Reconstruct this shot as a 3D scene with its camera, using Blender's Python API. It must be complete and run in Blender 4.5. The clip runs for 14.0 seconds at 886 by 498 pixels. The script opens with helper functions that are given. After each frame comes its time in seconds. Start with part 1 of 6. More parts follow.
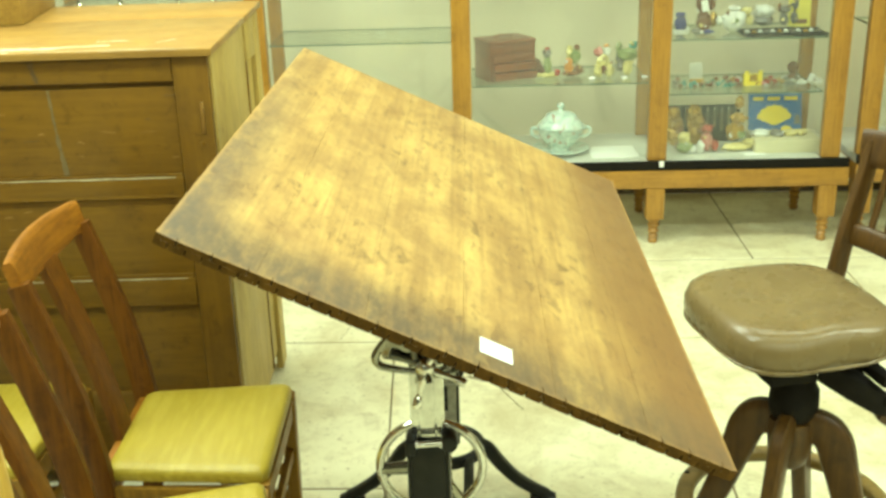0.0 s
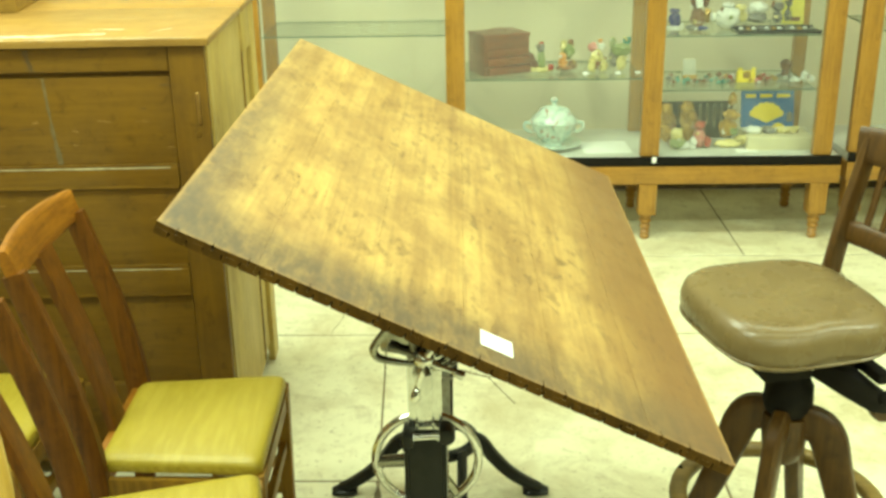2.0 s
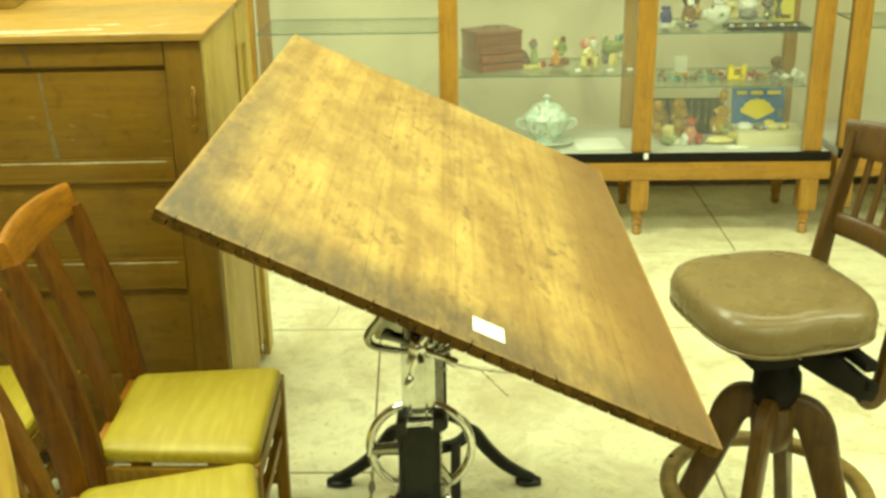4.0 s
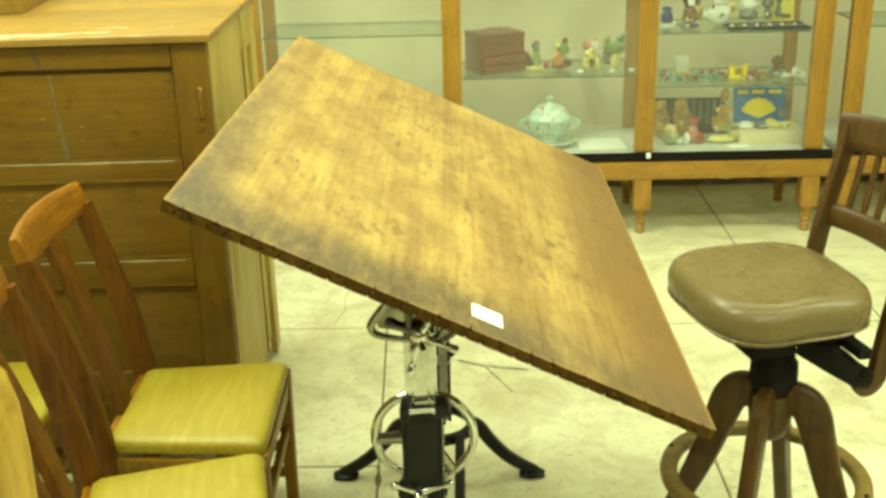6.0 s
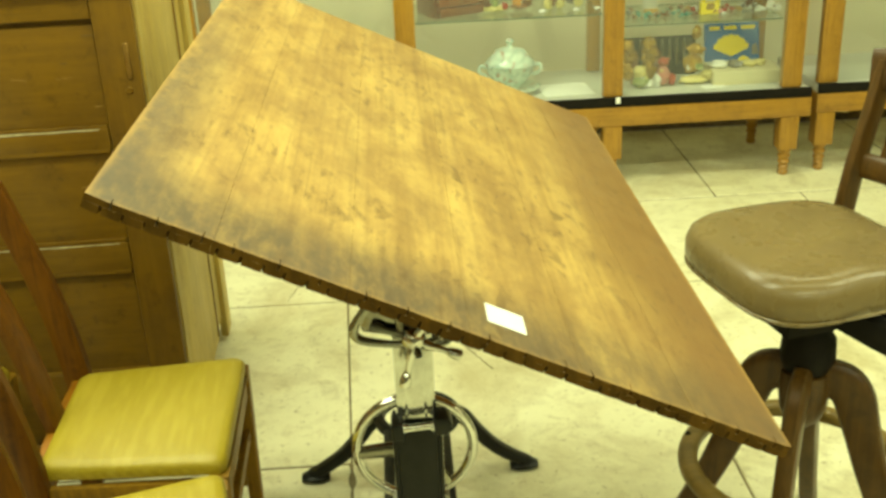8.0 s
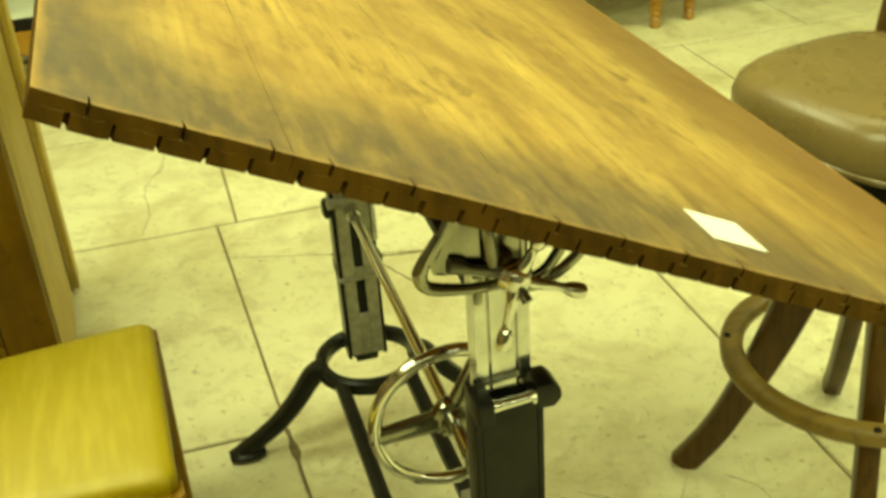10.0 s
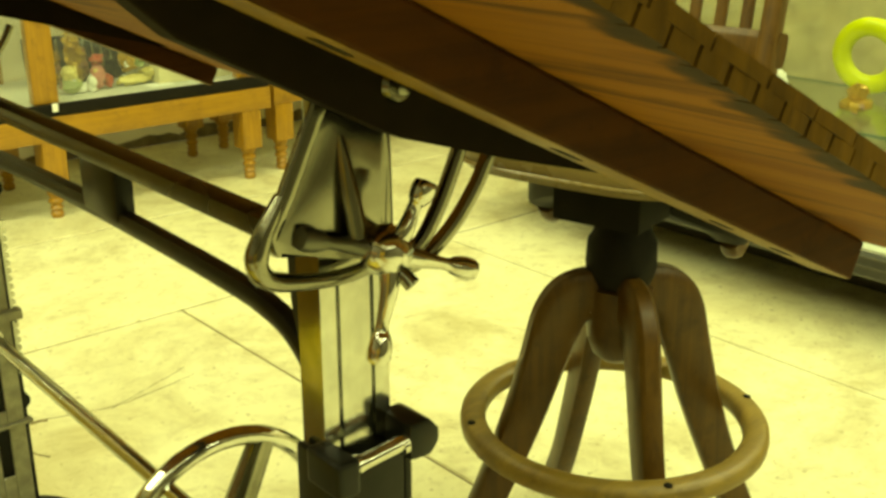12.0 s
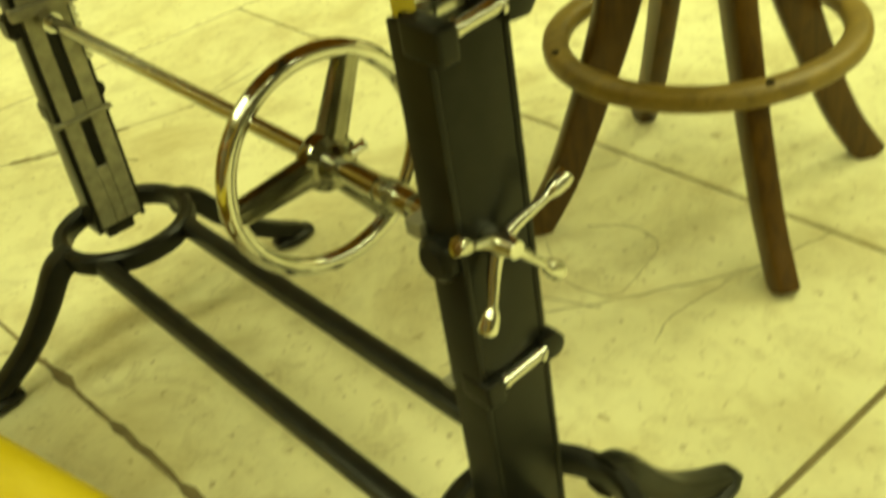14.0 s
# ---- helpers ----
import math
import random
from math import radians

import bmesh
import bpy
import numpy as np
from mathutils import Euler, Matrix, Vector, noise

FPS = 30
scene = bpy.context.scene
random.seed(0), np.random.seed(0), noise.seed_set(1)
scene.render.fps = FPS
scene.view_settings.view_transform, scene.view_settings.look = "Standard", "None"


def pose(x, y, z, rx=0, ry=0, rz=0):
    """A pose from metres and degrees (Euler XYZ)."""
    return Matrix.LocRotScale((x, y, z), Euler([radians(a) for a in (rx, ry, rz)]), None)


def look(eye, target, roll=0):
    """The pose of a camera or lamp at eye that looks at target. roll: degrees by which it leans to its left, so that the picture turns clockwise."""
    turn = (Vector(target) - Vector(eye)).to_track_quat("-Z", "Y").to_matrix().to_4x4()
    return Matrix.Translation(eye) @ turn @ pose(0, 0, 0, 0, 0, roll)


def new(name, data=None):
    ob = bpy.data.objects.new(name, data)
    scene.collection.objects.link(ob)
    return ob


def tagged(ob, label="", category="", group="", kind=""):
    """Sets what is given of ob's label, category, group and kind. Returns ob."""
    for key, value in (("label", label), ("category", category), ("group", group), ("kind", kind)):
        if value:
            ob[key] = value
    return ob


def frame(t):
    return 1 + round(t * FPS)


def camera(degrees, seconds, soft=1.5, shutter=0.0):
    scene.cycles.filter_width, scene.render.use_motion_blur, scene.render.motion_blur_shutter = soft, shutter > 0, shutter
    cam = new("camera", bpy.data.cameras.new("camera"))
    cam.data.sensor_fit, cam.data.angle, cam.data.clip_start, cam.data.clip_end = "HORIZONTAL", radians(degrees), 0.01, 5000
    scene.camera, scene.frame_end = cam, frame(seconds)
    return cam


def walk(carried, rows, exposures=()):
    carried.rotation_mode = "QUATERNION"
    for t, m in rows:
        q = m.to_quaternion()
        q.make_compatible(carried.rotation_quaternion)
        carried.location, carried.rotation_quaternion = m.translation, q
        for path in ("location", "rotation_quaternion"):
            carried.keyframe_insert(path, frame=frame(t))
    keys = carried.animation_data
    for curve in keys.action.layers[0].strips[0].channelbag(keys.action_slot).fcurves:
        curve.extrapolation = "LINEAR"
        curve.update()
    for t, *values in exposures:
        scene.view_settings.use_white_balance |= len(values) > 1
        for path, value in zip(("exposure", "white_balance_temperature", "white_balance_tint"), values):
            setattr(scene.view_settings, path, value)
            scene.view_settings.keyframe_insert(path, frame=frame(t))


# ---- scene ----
cam = camera(44.8, 14.0, soft=3.0, shutter=0.5)
PATH = [
    (0, (0.011, -0.055, 1.776), (-0.061, 1.818, 1.076), -1.73),
    (0.5, (0.004, -0.054, 1.778), (-0.074, 1.818, 1.077), -1.32),
    (1, (0.000, -0.055, 1.779), (-0.079, 1.816, 1.075), -1.54),
    (1.5, (-0.007, -0.052, 1.770), (-0.056, 1.820, 1.066), -1.00),
    (2, (-0.012, -0.053, 1.772), (-0.060, 1.816, 1.062), -0.91),
    (2.5, (-0.012, -0.060, 1.773), (-0.068, 1.811, 1.069), -1.09),
    (3, (-0.014, -0.063, 1.771), (-0.067, 1.809, 1.068), -0.95),
    (3.5, (-0.013, -0.073, 1.767), (-0.050, 1.796, 1.056), -0.74),
    (6, (0.006, -0.151, 1.755), (-0.046, 1.722, 1.057), -1.50),
    (6.5, (-0.014, -0.133, 1.744), (-0.038, 1.731, 1.017), -0.83),
    (7, (-0.040, -0.064, 1.720), (-0.015, 1.786, 0.961), -1.33),
    (7.5, (-0.050, 0.066, 1.710), (-0.021, 1.908, 0.931), -2.13),
    (10, (-0.397, 0.807, 1.464), (0.041, 2.490, 0.475), -3.95),
    (10.5, (-0.460, 0.907, 1.419), (0.128, 2.482, 0.336), -2.95),
    (11, (-0.529, 1.024, 1.296), (0.298, 2.487, 0.212), -1.51),
    (11.5, (-0.522, 1.112, 1.185), (0.591, 2.482, 0.244), -2.03),
    (12, (-0.536, 1.126, 1.149), (0.705, 2.548, 0.487), 0.03),
    (12.5, (-0.548, 1.129, 1.117), (0.660, 2.569, 0.433), -2.37),
    (13, (-0.551, 1.130, 1.086), (0.567, 2.594, 0.307), -3.94),
    (13.5, (-0.555, 1.133, 1.052), (0.530, 2.534, 0.124), -4.81),
    (14, (-0.555, 1.153, 1.026), (0.408, 2.495, -0.102), -10.10),
]
EXPOSURES = [(0.0, 0.69, 5750, 9), (0.5, 0.69, 5050, 22), (1.0, 0.69, 5900, 23), (1.5, 0.69, 6200, 13), (2.0, 0.69, 5900, 3), (2.5, 0.67, 6400, 1), (3.0, 0.67, 7500, -3), (3.5, 0.65, 6900, 1), (6.0, 0.52, 6500, 0), (6.5, 0.48, 6800, 4), (7.5, 0.45, 6900, 4), (10.0, 0.32, 8700, -10), (11.0, 0.37, 9900, -11), (12.0, 0.49, 9500, -11), (13.0, 0.47, 9700, -12), (14.0, 0.24, 9900, -12)]
walk(cam, [(t, look(eye, target, roll)) for t, eye, target, roll in PATH], EXPOSURES)

# ---------------------------------------------------------------- light
world = bpy.data.worlds.new("room_air")
scene.world = world
world.use_nodes = True
world.node_tree.nodes["Background"].inputs[0].default_value = (1.0, 0.97, 0.86, 1)
world.node_tree.nodes["Background"].inputs[1].default_value = 0.05

LAMP_COLOR = (0.915, 1.0, 0.69)


def area_lamp(name, x, y, z, w, d, watts):
    lamp = bpy.data.lights.new(name, "AREA")
    lamp.shape, lamp.size, lamp.size_y, lamp.energy, lamp.color = "RECTANGLE", w, d, watts, LAMP_COLOR
    ob = new(name, lamp)
    ob.matrix_world = pose(x, y, z)
    return ob


# four rows of unseen ceiling lamps, watts set one by one to balance brightness
for lx, ly, watts in ((-1.5, -2.1, 8), (1.0, -2.1, 26), (3.3, -2.1, 18), (-1.5, -0.2, 14), (1.0, -0.2, 31), (3.3, -0.2, 24), (-1.5, 1.8, 54), (1.0, 1.8, 12), (3.3, 1.8, 56), (-1.5, 3.5, 66), (1.0, 3.5, 23), (3.3, 3.5, 7)):
    area_lamp("unseen_ceiling_lamp", lx, ly, 3.12, 2.2, 0.5, watts)

# ---------------------------------------------------------------- node helpers


def mat_new(name):
    m = bpy.data.materials.new(name)
    m.use_nodes = True
    nt = m.node_tree
    return m, nt, nt.nodes["Principled BSDF"]


def node(nt, kind, **values):
    n = nt.nodes.new(kind)
    for key, value in values.items():
        n.inputs[key].default_value = value
    return n


def coords(nt, scale=(1, 1, 1), source="Object", attribute="", shuffle=True):
    """Texture coordinates in metres, stretched, shifted at random from object to object."""
    mp = nt.nodes.new("ShaderNodeMapping")
    mp.inputs["Scale"].default_value = scale
    if attribute:
        at = nt.nodes.new("ShaderNodeAttribute")
        at.attribute_name = attribute
        nt.links.new(at.outputs["Vector"], mp.inputs["Vector"])
    else:
        tc = nt.nodes.new("ShaderNodeTexCoord")
        nt.links.new(tc.outputs[source], mp.inputs["Vector"])
    if shuffle:
        info = nt.nodes.new("ShaderNodeObjectInfo")
        mul = nt.nodes.new("ShaderNodeVectorMath")
        mul.operation = "SCALE"
        mul.inputs[0].default_value = (7.3, 3.1, 5.7)
        nt.links.new(info.outputs["Random"], mul.inputs["Scale"])
        nt.links.new(mul.outputs[0], mp.inputs["Location"])
    return mp.outputs["Vector"]


def tex_noise(nt, vec, scale, detail=4.0, rough=0.55, distort=0.0):
    n = node(nt, "ShaderNodeTexNoise", Scale=scale, Detail=detail, Roughness=rough, Distortion=distort)
    nt.links.new(vec, n.inputs["Vector"])
    return n.outputs["Fac"]


def ramp(nt, fac, stops):
    r = nt.nodes.new("ShaderNodeValToRGB")
    while len(r.color_ramp.elements) < len(stops):
        r.color_ramp.elements.new(0.5)
    for e, (p, c) in zip(r.color_ramp.elements, stops):
        e.position, e.color = p, (*c, 1) if len(c) == 3 else (c[0], c[0], c[0], 1)
    nt.links.new(fac, r.inputs["Fac"])
    return r.outputs["Color"]


def blend(nt, fac, a, b, mode="MIX"):
    m = nt.nodes.new("ShaderNodeMix")
    m.data_type, m.blend_type = "RGBA", mode
    for value, slot in ((fac, 0), (a, 6), (b, 7)):
        if isinstance(value, (int, float)):
            m.inputs[slot].default_value = value
        elif isinstance(value, tuple):
            m.inputs[slot].default_value = (*value, 1)
        else:
            nt.links.new(value, m.inputs[slot])
    return m.outputs[2]


def arith(nt, op, a, b=0.0):
    m = nt.nodes.new("ShaderNodeMath")
    m.operation = op
    for i, value in enumerate((a, b)):
        if isinstance(value, (int, float)):
            m.inputs[i].default_value = value
        else:
            nt.links.new(value, m.inputs[i])
    return m.outputs[0]


def bump(nt, bsdf, height, strength=0.3, distance=0.002):
    b = node(nt, "ShaderNodeBump", Strength=strength, Distance=distance)
    nt.links.new(height, b.inputs["Height"])
    nt.links.new(b.outputs[0], bsdf.inputs["Normal"])


def wood(name, dark, mid, light, along="z", rough=0.42, grain=1.0, coat=0.0, spec=0.5, streak=0.45):
    dark, mid, light = ((r, g * 1.17, b * 0.60) for r, g, b in (dark, mid, light))
    m, nt, bsdf = mat_new(name)
    k = {"x": (0.08, 1, 1), "y": (1, 0.08, 1), "z": (1, 1, 0.08)}[along]
    v = coords(nt, k)
    fine = tex_noise(nt, v, 90 * grain, 5, 0.6, 0.2)
    broad = tex_noise(nt, v, 14 * grain, 3, 0.5, 0.8)
    wear = tex_noise(nt, coords(nt), 5, 4, 0.6)
    c = ramp(nt, broad, [(0.25, mid), (0.55, light), (0.85, mid)])
    c = blend(nt, ramp(nt, fine, [(0.36, (streak,)), (0.58, (0.0,))]), c, dark)
    c = blend(nt, ramp(nt, wear, [(0.48, (0.0,)), (0.80, (0.40,))]), c, dark)
    rub = tex_noise(nt, coords(nt), 24, 6, 0.7, 0.3)
    c = blend(nt, ramp(nt, rub, [(0.50, (0.0,)), (0.66, (0.45,))]), c, light)
    c = blend(nt, ramp(nt, rub, [(0.34, (0.40,)), (0.44, (0.0,))]), c, dark)
    nt.links.new(c, bsdf.inputs["Base Color"])
    r = arith(nt, "ADD", arith(nt, "MULTIPLY", wear, 0.35), rough - 0.17)
    nt.links.new(r, bsdf.inputs["Roughness"])
    bsdf.inputs["Coat Weight"].default_value = coat
    bsdf.inputs["Specular IOR Level"].default_value = spec
    bsdf.inputs["Coat Roughness"].default_value = 0.25
    bump(nt, bsdf, fine, 0.25, 0.0012)
    return m


def plain(name, color, rough=0.5, metal=0.0, spread=0.25, scale=30, relief=0.1, spec=0.5):
    m, nt, bsdf = mat_new(name)
    v = coords(nt)
    a, b = tex_noise(nt, v, scale, 4), tex_noise(nt, v, scale * 0.15, 3)
    dark = tuple(x * (1 - spread) for x in color)
    c = blend(nt, ramp(nt, a, [(0.35, (0.0,)), (0.65, (1.0,))]), dark, color)
    c = blend(nt, ramp(nt, b, [(0.45, (0.0,)), (0.7, (0.6,))]), c, dark)
    nt.links.new(c, bsdf.inputs["Base Color"])
    bsdf.inputs["Metallic"].default_value = metal
    bsdf.inputs["Specular IOR Level"].default_value = spec
    nt.links.new(arith(nt, "ADD", arith(nt, "MULTIPLY", b, 0.3), rough - 0.15), bsdf.inputs["Roughness"])
    if relief:
        bump(nt, bsdf, a, relief, 0.001)
    return m


def glass(name, tint=(0.95, 0.975, 0.95), haze=0.0):
    """Clear plate glass: lets light straight through, mirrors more the flatter it is looked at, dulled by a pale film
    that paints in glare haze.
    """
    m, nt, bsdf = mat_new(name)
    clear, gloss, mix = nt.nodes.new("ShaderNodeBsdfTransparent"), nt.nodes.new("ShaderNodeBsdfGlossy"), nt.nodes.new("ShaderNodeMixShader")
    clear.inputs["Color"].default_value = (*tint, 1)
    gloss.inputs["Roughness"].default_value = 0.03
    slant = node(nt, "ShaderNodeLayerWeight", Blend=0.5)
    nt.links.new(arith(nt, "ADD", arith(nt, "MULTIPLY", arith(nt, "POWER", slant.outputs["Facing"], 4.0), 0.7), 0.04), mix.inputs["Fac"])
    nt.links.new(clear.outputs[0], mix.inputs[1])
    nt.links.new(gloss.outputs[0], mix.inputs[2])
    shader = mix.outputs[0]
    if haze:
        film, over = nt.nodes.new("ShaderNodeBsdfDiffuse"), nt.nodes.new("ShaderNodeMixShader")
        film.inputs["Color"].default_value = (0.8, 0.8, 0.76, 1)
        nt.links.new(arith(nt, "MULTIPLY", ramp(nt, tex_noise(nt, coords(nt), 4, 4), [(0.3, (0.6,)), (0.7, (1.0,))]), haze), over.inputs["Fac"])
        nt.links.new(shader, over.inputs[1])
        nt.links.new(film.outputs[0], over.inputs[2])
        shader = over.outputs[0]
    nt.links.new(shader, nt.nodes["Material Output"].inputs["Surface"])
    nt.nodes.remove(bsdf)
    return m


# three oak tones: dark posts and slats, orange crest, paler legs and rails
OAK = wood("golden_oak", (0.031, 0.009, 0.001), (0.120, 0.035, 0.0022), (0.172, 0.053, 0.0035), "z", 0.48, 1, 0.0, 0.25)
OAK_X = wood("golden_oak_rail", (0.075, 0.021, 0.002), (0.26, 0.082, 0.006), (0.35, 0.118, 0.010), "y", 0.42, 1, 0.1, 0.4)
OAK_L = wood("paler_oak_frame", (0.085, 0.033, 0.004), (0.235, 0.098, 0.011), (0.31, 0.14, 0.017), "z", 0.45, 1, 0.05, 0.4)
CASE_OAK = wood("case_oak", (0.16, 0.062, 0.014), (0.325, 0.135, 0.030), (0.39, 0.172, 0.042), "z", 0.38, 0.8, 0.2)
CASE_OAK_X = wood("case_oak_rail", (0.16, 0.062, 0.014), (0.325, 0.135, 0.030), (0.39, 0.172, 0.042), "x", 0.38, 0.8, 0.2)
CAB_Z = wood("cabinet_wood_upright", (0.056, 0.023, 0.004), (0.138, 0.058, 0.008), (0.195, 0.085, 0.011), "z", 0.42, 1.1, 0.1, 0.4, 0.22)
CAB_X = wood("cabinet_wood_level", (0.056, 0.023, 0.004), (0.138, 0.058, 0.008), (0.195, 0.085, 0.011), "x", 0.42, 1.1, 0.1, 0.4, 0.22)
CAB_TOP = wood("cabinet_top_wood", (0.15, 0.063, 0.022), (0.29, 0.132, 0.046), (0.37, 0.185, 0.074), "x", 0.36, 0.6, 0.2)
# paler than the front: light from the right is put into this colour
CAB_LIT_SIDE = wood("cabinet_lit_side_wood", (0.26, 0.145, 0.07), (0.44, 0.265, 0.125), (0.53, 0.33, 0.16), "z", 0.5, 0.6)
WALNUT = wood("stool_wood", (0.022, 0.008, 0.003), (0.062, 0.024, 0.007), (0.098, 0.040, 0.011), "z", 0.40, 1, 0.05, 0.35)
RING_WOOD = wood("stool_ring_wood", (0.09, 0.046, 0.021), (0.20, 0.108, 0.048), (0.265, 0.15, 0.068), "x", 0.42, 0.5)
BATTEN = wood("batten_wood", (0.016, 0.004, 0.001), (0.046, 0.012, 0.003), (0.072, 0.020, 0.004), "x", 0.65, 1, 0.0, 0.12)
IRON = plain("black_iron", (0.013, 0.013, 0.010), 0.34, 0.0, 0.45, 40, 0.15, 0.24)
OILED = plain("oiled_iron", (0.085, 0.074, 0.050), 0.26, 0.75, 0.4, 40, 0.05, 0.5)
NICKEL = plain("nickel_plate", (0.60, 0.60, 0.56), 0.15, 1.0, 0.25, 45, 0.01)
DULL_NICKEL = plain("dull_nickel", (0.46, 0.45, 0.36), 0.45, 0.55, 0.35, 60, 0.08)
DARK_MIRROR_NICKEL = plain("dark_mirror_nickel", (0.20, 0.20, 0.16), 0.35, 0.8, 0.3, 60, 0.05)
OLD_NICKEL = plain("dim_old_nickel", (0.34, 0.33, 0.27), 0.17, 1.0, 0.4, 25, 0.01)
CHROME = plain("polished_nickel", (0.74, 0.74, 0.70), 0.11, 1.0, 0.15, 30, 0.0)
WALL = plain("cream_wall_paint", (0.66, 0.60, 0.415), 0.6, 0, 0.05, 6, 0.05)
PAPER = plain("white_paper", (0.85, 0.85, 0.80), 0.6, 0, 0.04, 20, 0.0)
BLACK = plain("black_felt", (0.012, 0.010, 0.007), 0.65, 0, 0.3, 40, 0.05, 0.12)
GLASS = glass("clear_glass")
HAZY_GLASS = glass("hazy_glass", haze=0.045)
GLASS_EDGE = plain("green_glass_edge", (0.10, 0.16, 0.11), 0.2, 0, 0.2, 40, 0)


def near_edge(nt, dist, wobble, amount, stops):
    """A band along an edge: its distance, made uneven by a noise, through a ramp."""
    return ramp(nt, arith(nt, "ADD", dist, arith(nt, "MULTIPLY", arith(nt, "SUBTRACT", wobble, 0.5), amount)), stops)


def m_board_top():
    """Old drawing board: honey wood in long streaks, a brown film, grey grime along two edges, dark flecks."""
    m, nt, bsdf = mat_new("drawing_board_top")
    along = lambda k: coords(nt, (1, k, 1), attribute="board", shuffle=False)  # noqa: E731
    flat = along(1)
    sep = nt.nodes.new("ShaderNodeSeparateXYZ")
    nt.links.new(flat, sep.inputs[0])
    u, v = sep.outputs["X"], sep.outputs["Y"]
    streak, fine = tex_noise(nt, along(0.06), 17, 5, 0.62, 0.25), tex_noise(nt, along(0.03), 80, 4, 0.6, 0.2)
    film, mott, spot = tex_noise(nt, along(0.6), 6.0, 6, 0.66, 0.4), tex_noise(nt, along(0.5), 15, 7, 0.74, 0.3), tex_noise(nt, along(0.28), 62, 6, 0.66)
    c = ramp(nt, streak, [(0.32, (0.33, 0.205, 0.062)), (0.48, (0.50, 0.325, 0.098)), (0.64, (0.61, 0.42, 0.130))])
    c = blend(nt, ramp(nt, fine, [(0.48, (0.0,)), (0.66, (0.36,))]), c, (0.20, 0.115, 0.036))
    c = blend(nt, ramp(nt, film, [(0.36, (0.10,)), (0.62, (0.66,))]), c, (0.235, 0.132, 0.043))
    c = blend(nt, ramp(nt, mott, [(0.50, (0.0,)), (0.66, (0.42,))]), c, (0.20, 0.115, 0.042))
    c = blend(nt, ramp(nt, mott, [(0.34, (0.30,)), (0.46, (0.0,))]), c, (0.62, 0.42, 0.13))
    # a smooth brown band along the low edge
    low = near_edge(nt, arith(nt, "SUBTRACT", 0.92, u), film, 0.16, [(0.0, (0.88,)), (0.09, (0.78,)), (0.23, (0.0,))])
    c = blend(nt, low, c, (0.185, 0.096, 0.030))
    # grey grime along the notched end and up the high edge, fading on its way
    patchy = arith(nt, "MULTIPLY", ramp(nt, mott, [(0.30, (0.50,)), (0.54, (1.0,))]), ramp(nt, spot, [(0.34, (0.66,)), (0.54, (1.0,))]))
    end = near_edge(nt, v, film, 0.06, [(0.0, (0.9,)), (0.012, (0.97,)), (0.075, (0.90,)), (0.19, (0.0,))])
    end = arith(nt, "MULTIPLY", arith(nt, "MULTIPLY", end, patchy), ramp(nt, u, [(0.0, (1.0,)), (0.42, (1.0,)), (0.66, (0.82,)), (0.92, (0.60,))]))
    c = blend(nt, end, c, (0.098, 0.072, 0.044))
    side = near_edge(nt, u, mott, 0.10, [(0.0, (0.40,)), (0.014, (0.92,)), (0.05, (0.70,)), (0.10, (0.0,))])
    side = arith(nt, "MULTIPLY", arith(nt, "MULTIPLY", side, patchy), ramp(nt, arith(nt, "MULTIPLY", v, 0.6757), [(0.0, (1.0,)), (0.45, (0.75,)), (0.70, (0.30,)), (1.0, (0.22,))]))
    c = blend(nt, side, c, (0.098, 0.080, 0.058))
    # dark flecks in loose crowds, long scratches, nicks
    crowd = ramp(nt, tex_noise(nt, along(0.8), 3.4, 3, 0.5), [(0.42, (0.30,)), (0.58, (1.0,))])
    c = blend(nt, arith(nt, "MULTIPLY", crowd, ramp(nt, spot, [(0.54, (0.0,)), (0.66, (0.66,))])), c, (0.105, 0.055, 0.019))
    blot = tex_noise(nt, along(0.45), 24, 4, 0.6, 0.6)
    c = blend(nt, arith(nt, "MULTIPLY", crowd, ramp(nt, blot, [(0.60, (0.0,)), (0.67, (0.55,))])), c, (0.085, 0.044, 0.017))
    scr = tex_noise(nt, along(0.012), 130, 2, 0.5, 0.1)
    c = blend(nt, ramp(nt, scr, [(0.69, (0.0,)), (0.74, (0.40,))]), c, (0.15, 0.085, 0.03))
    nick = node(nt, "ShaderNodeTexVoronoi", Scale=30.0, Randomness=1.0)
    nt.links.new(flat, nick.inputs["Vector"])
    c = blend(nt, ramp(nt, nick.outputs["Distance"], [(0.05, (0.40,)), (0.08, (0.0,))]), c, (0.10, 0.055, 0.02))
    # bare wood on the worn arris
    rim = arith(nt, "MINIMUM", arith(nt, "MINIMUM", u, arith(nt, "ADD", v, 0.0012)), arith(nt, "SUBTRACT", 0.92, u))
    c = blend(nt, near_edge(nt, rim, spot, 0.006, [(0.0, (0.70,)), (0.0030, (0.45,)), (0.0055, (0.0,))]), c, (0.44, 0.26, 0.075))
    nt.links.new(c, bsdf.inputs["Base Color"])
    nt.links.new(arith(nt, "ADD", arith(nt, "MULTIPLY", film, 0.35), 0.22), bsdf.inputs["Roughness"])
    bump(nt, bsdf, arith(nt, "ADD", fine, arith(nt, "MULTIPLY", spot, 0.8)), 0.25, 0.0012)
    return m


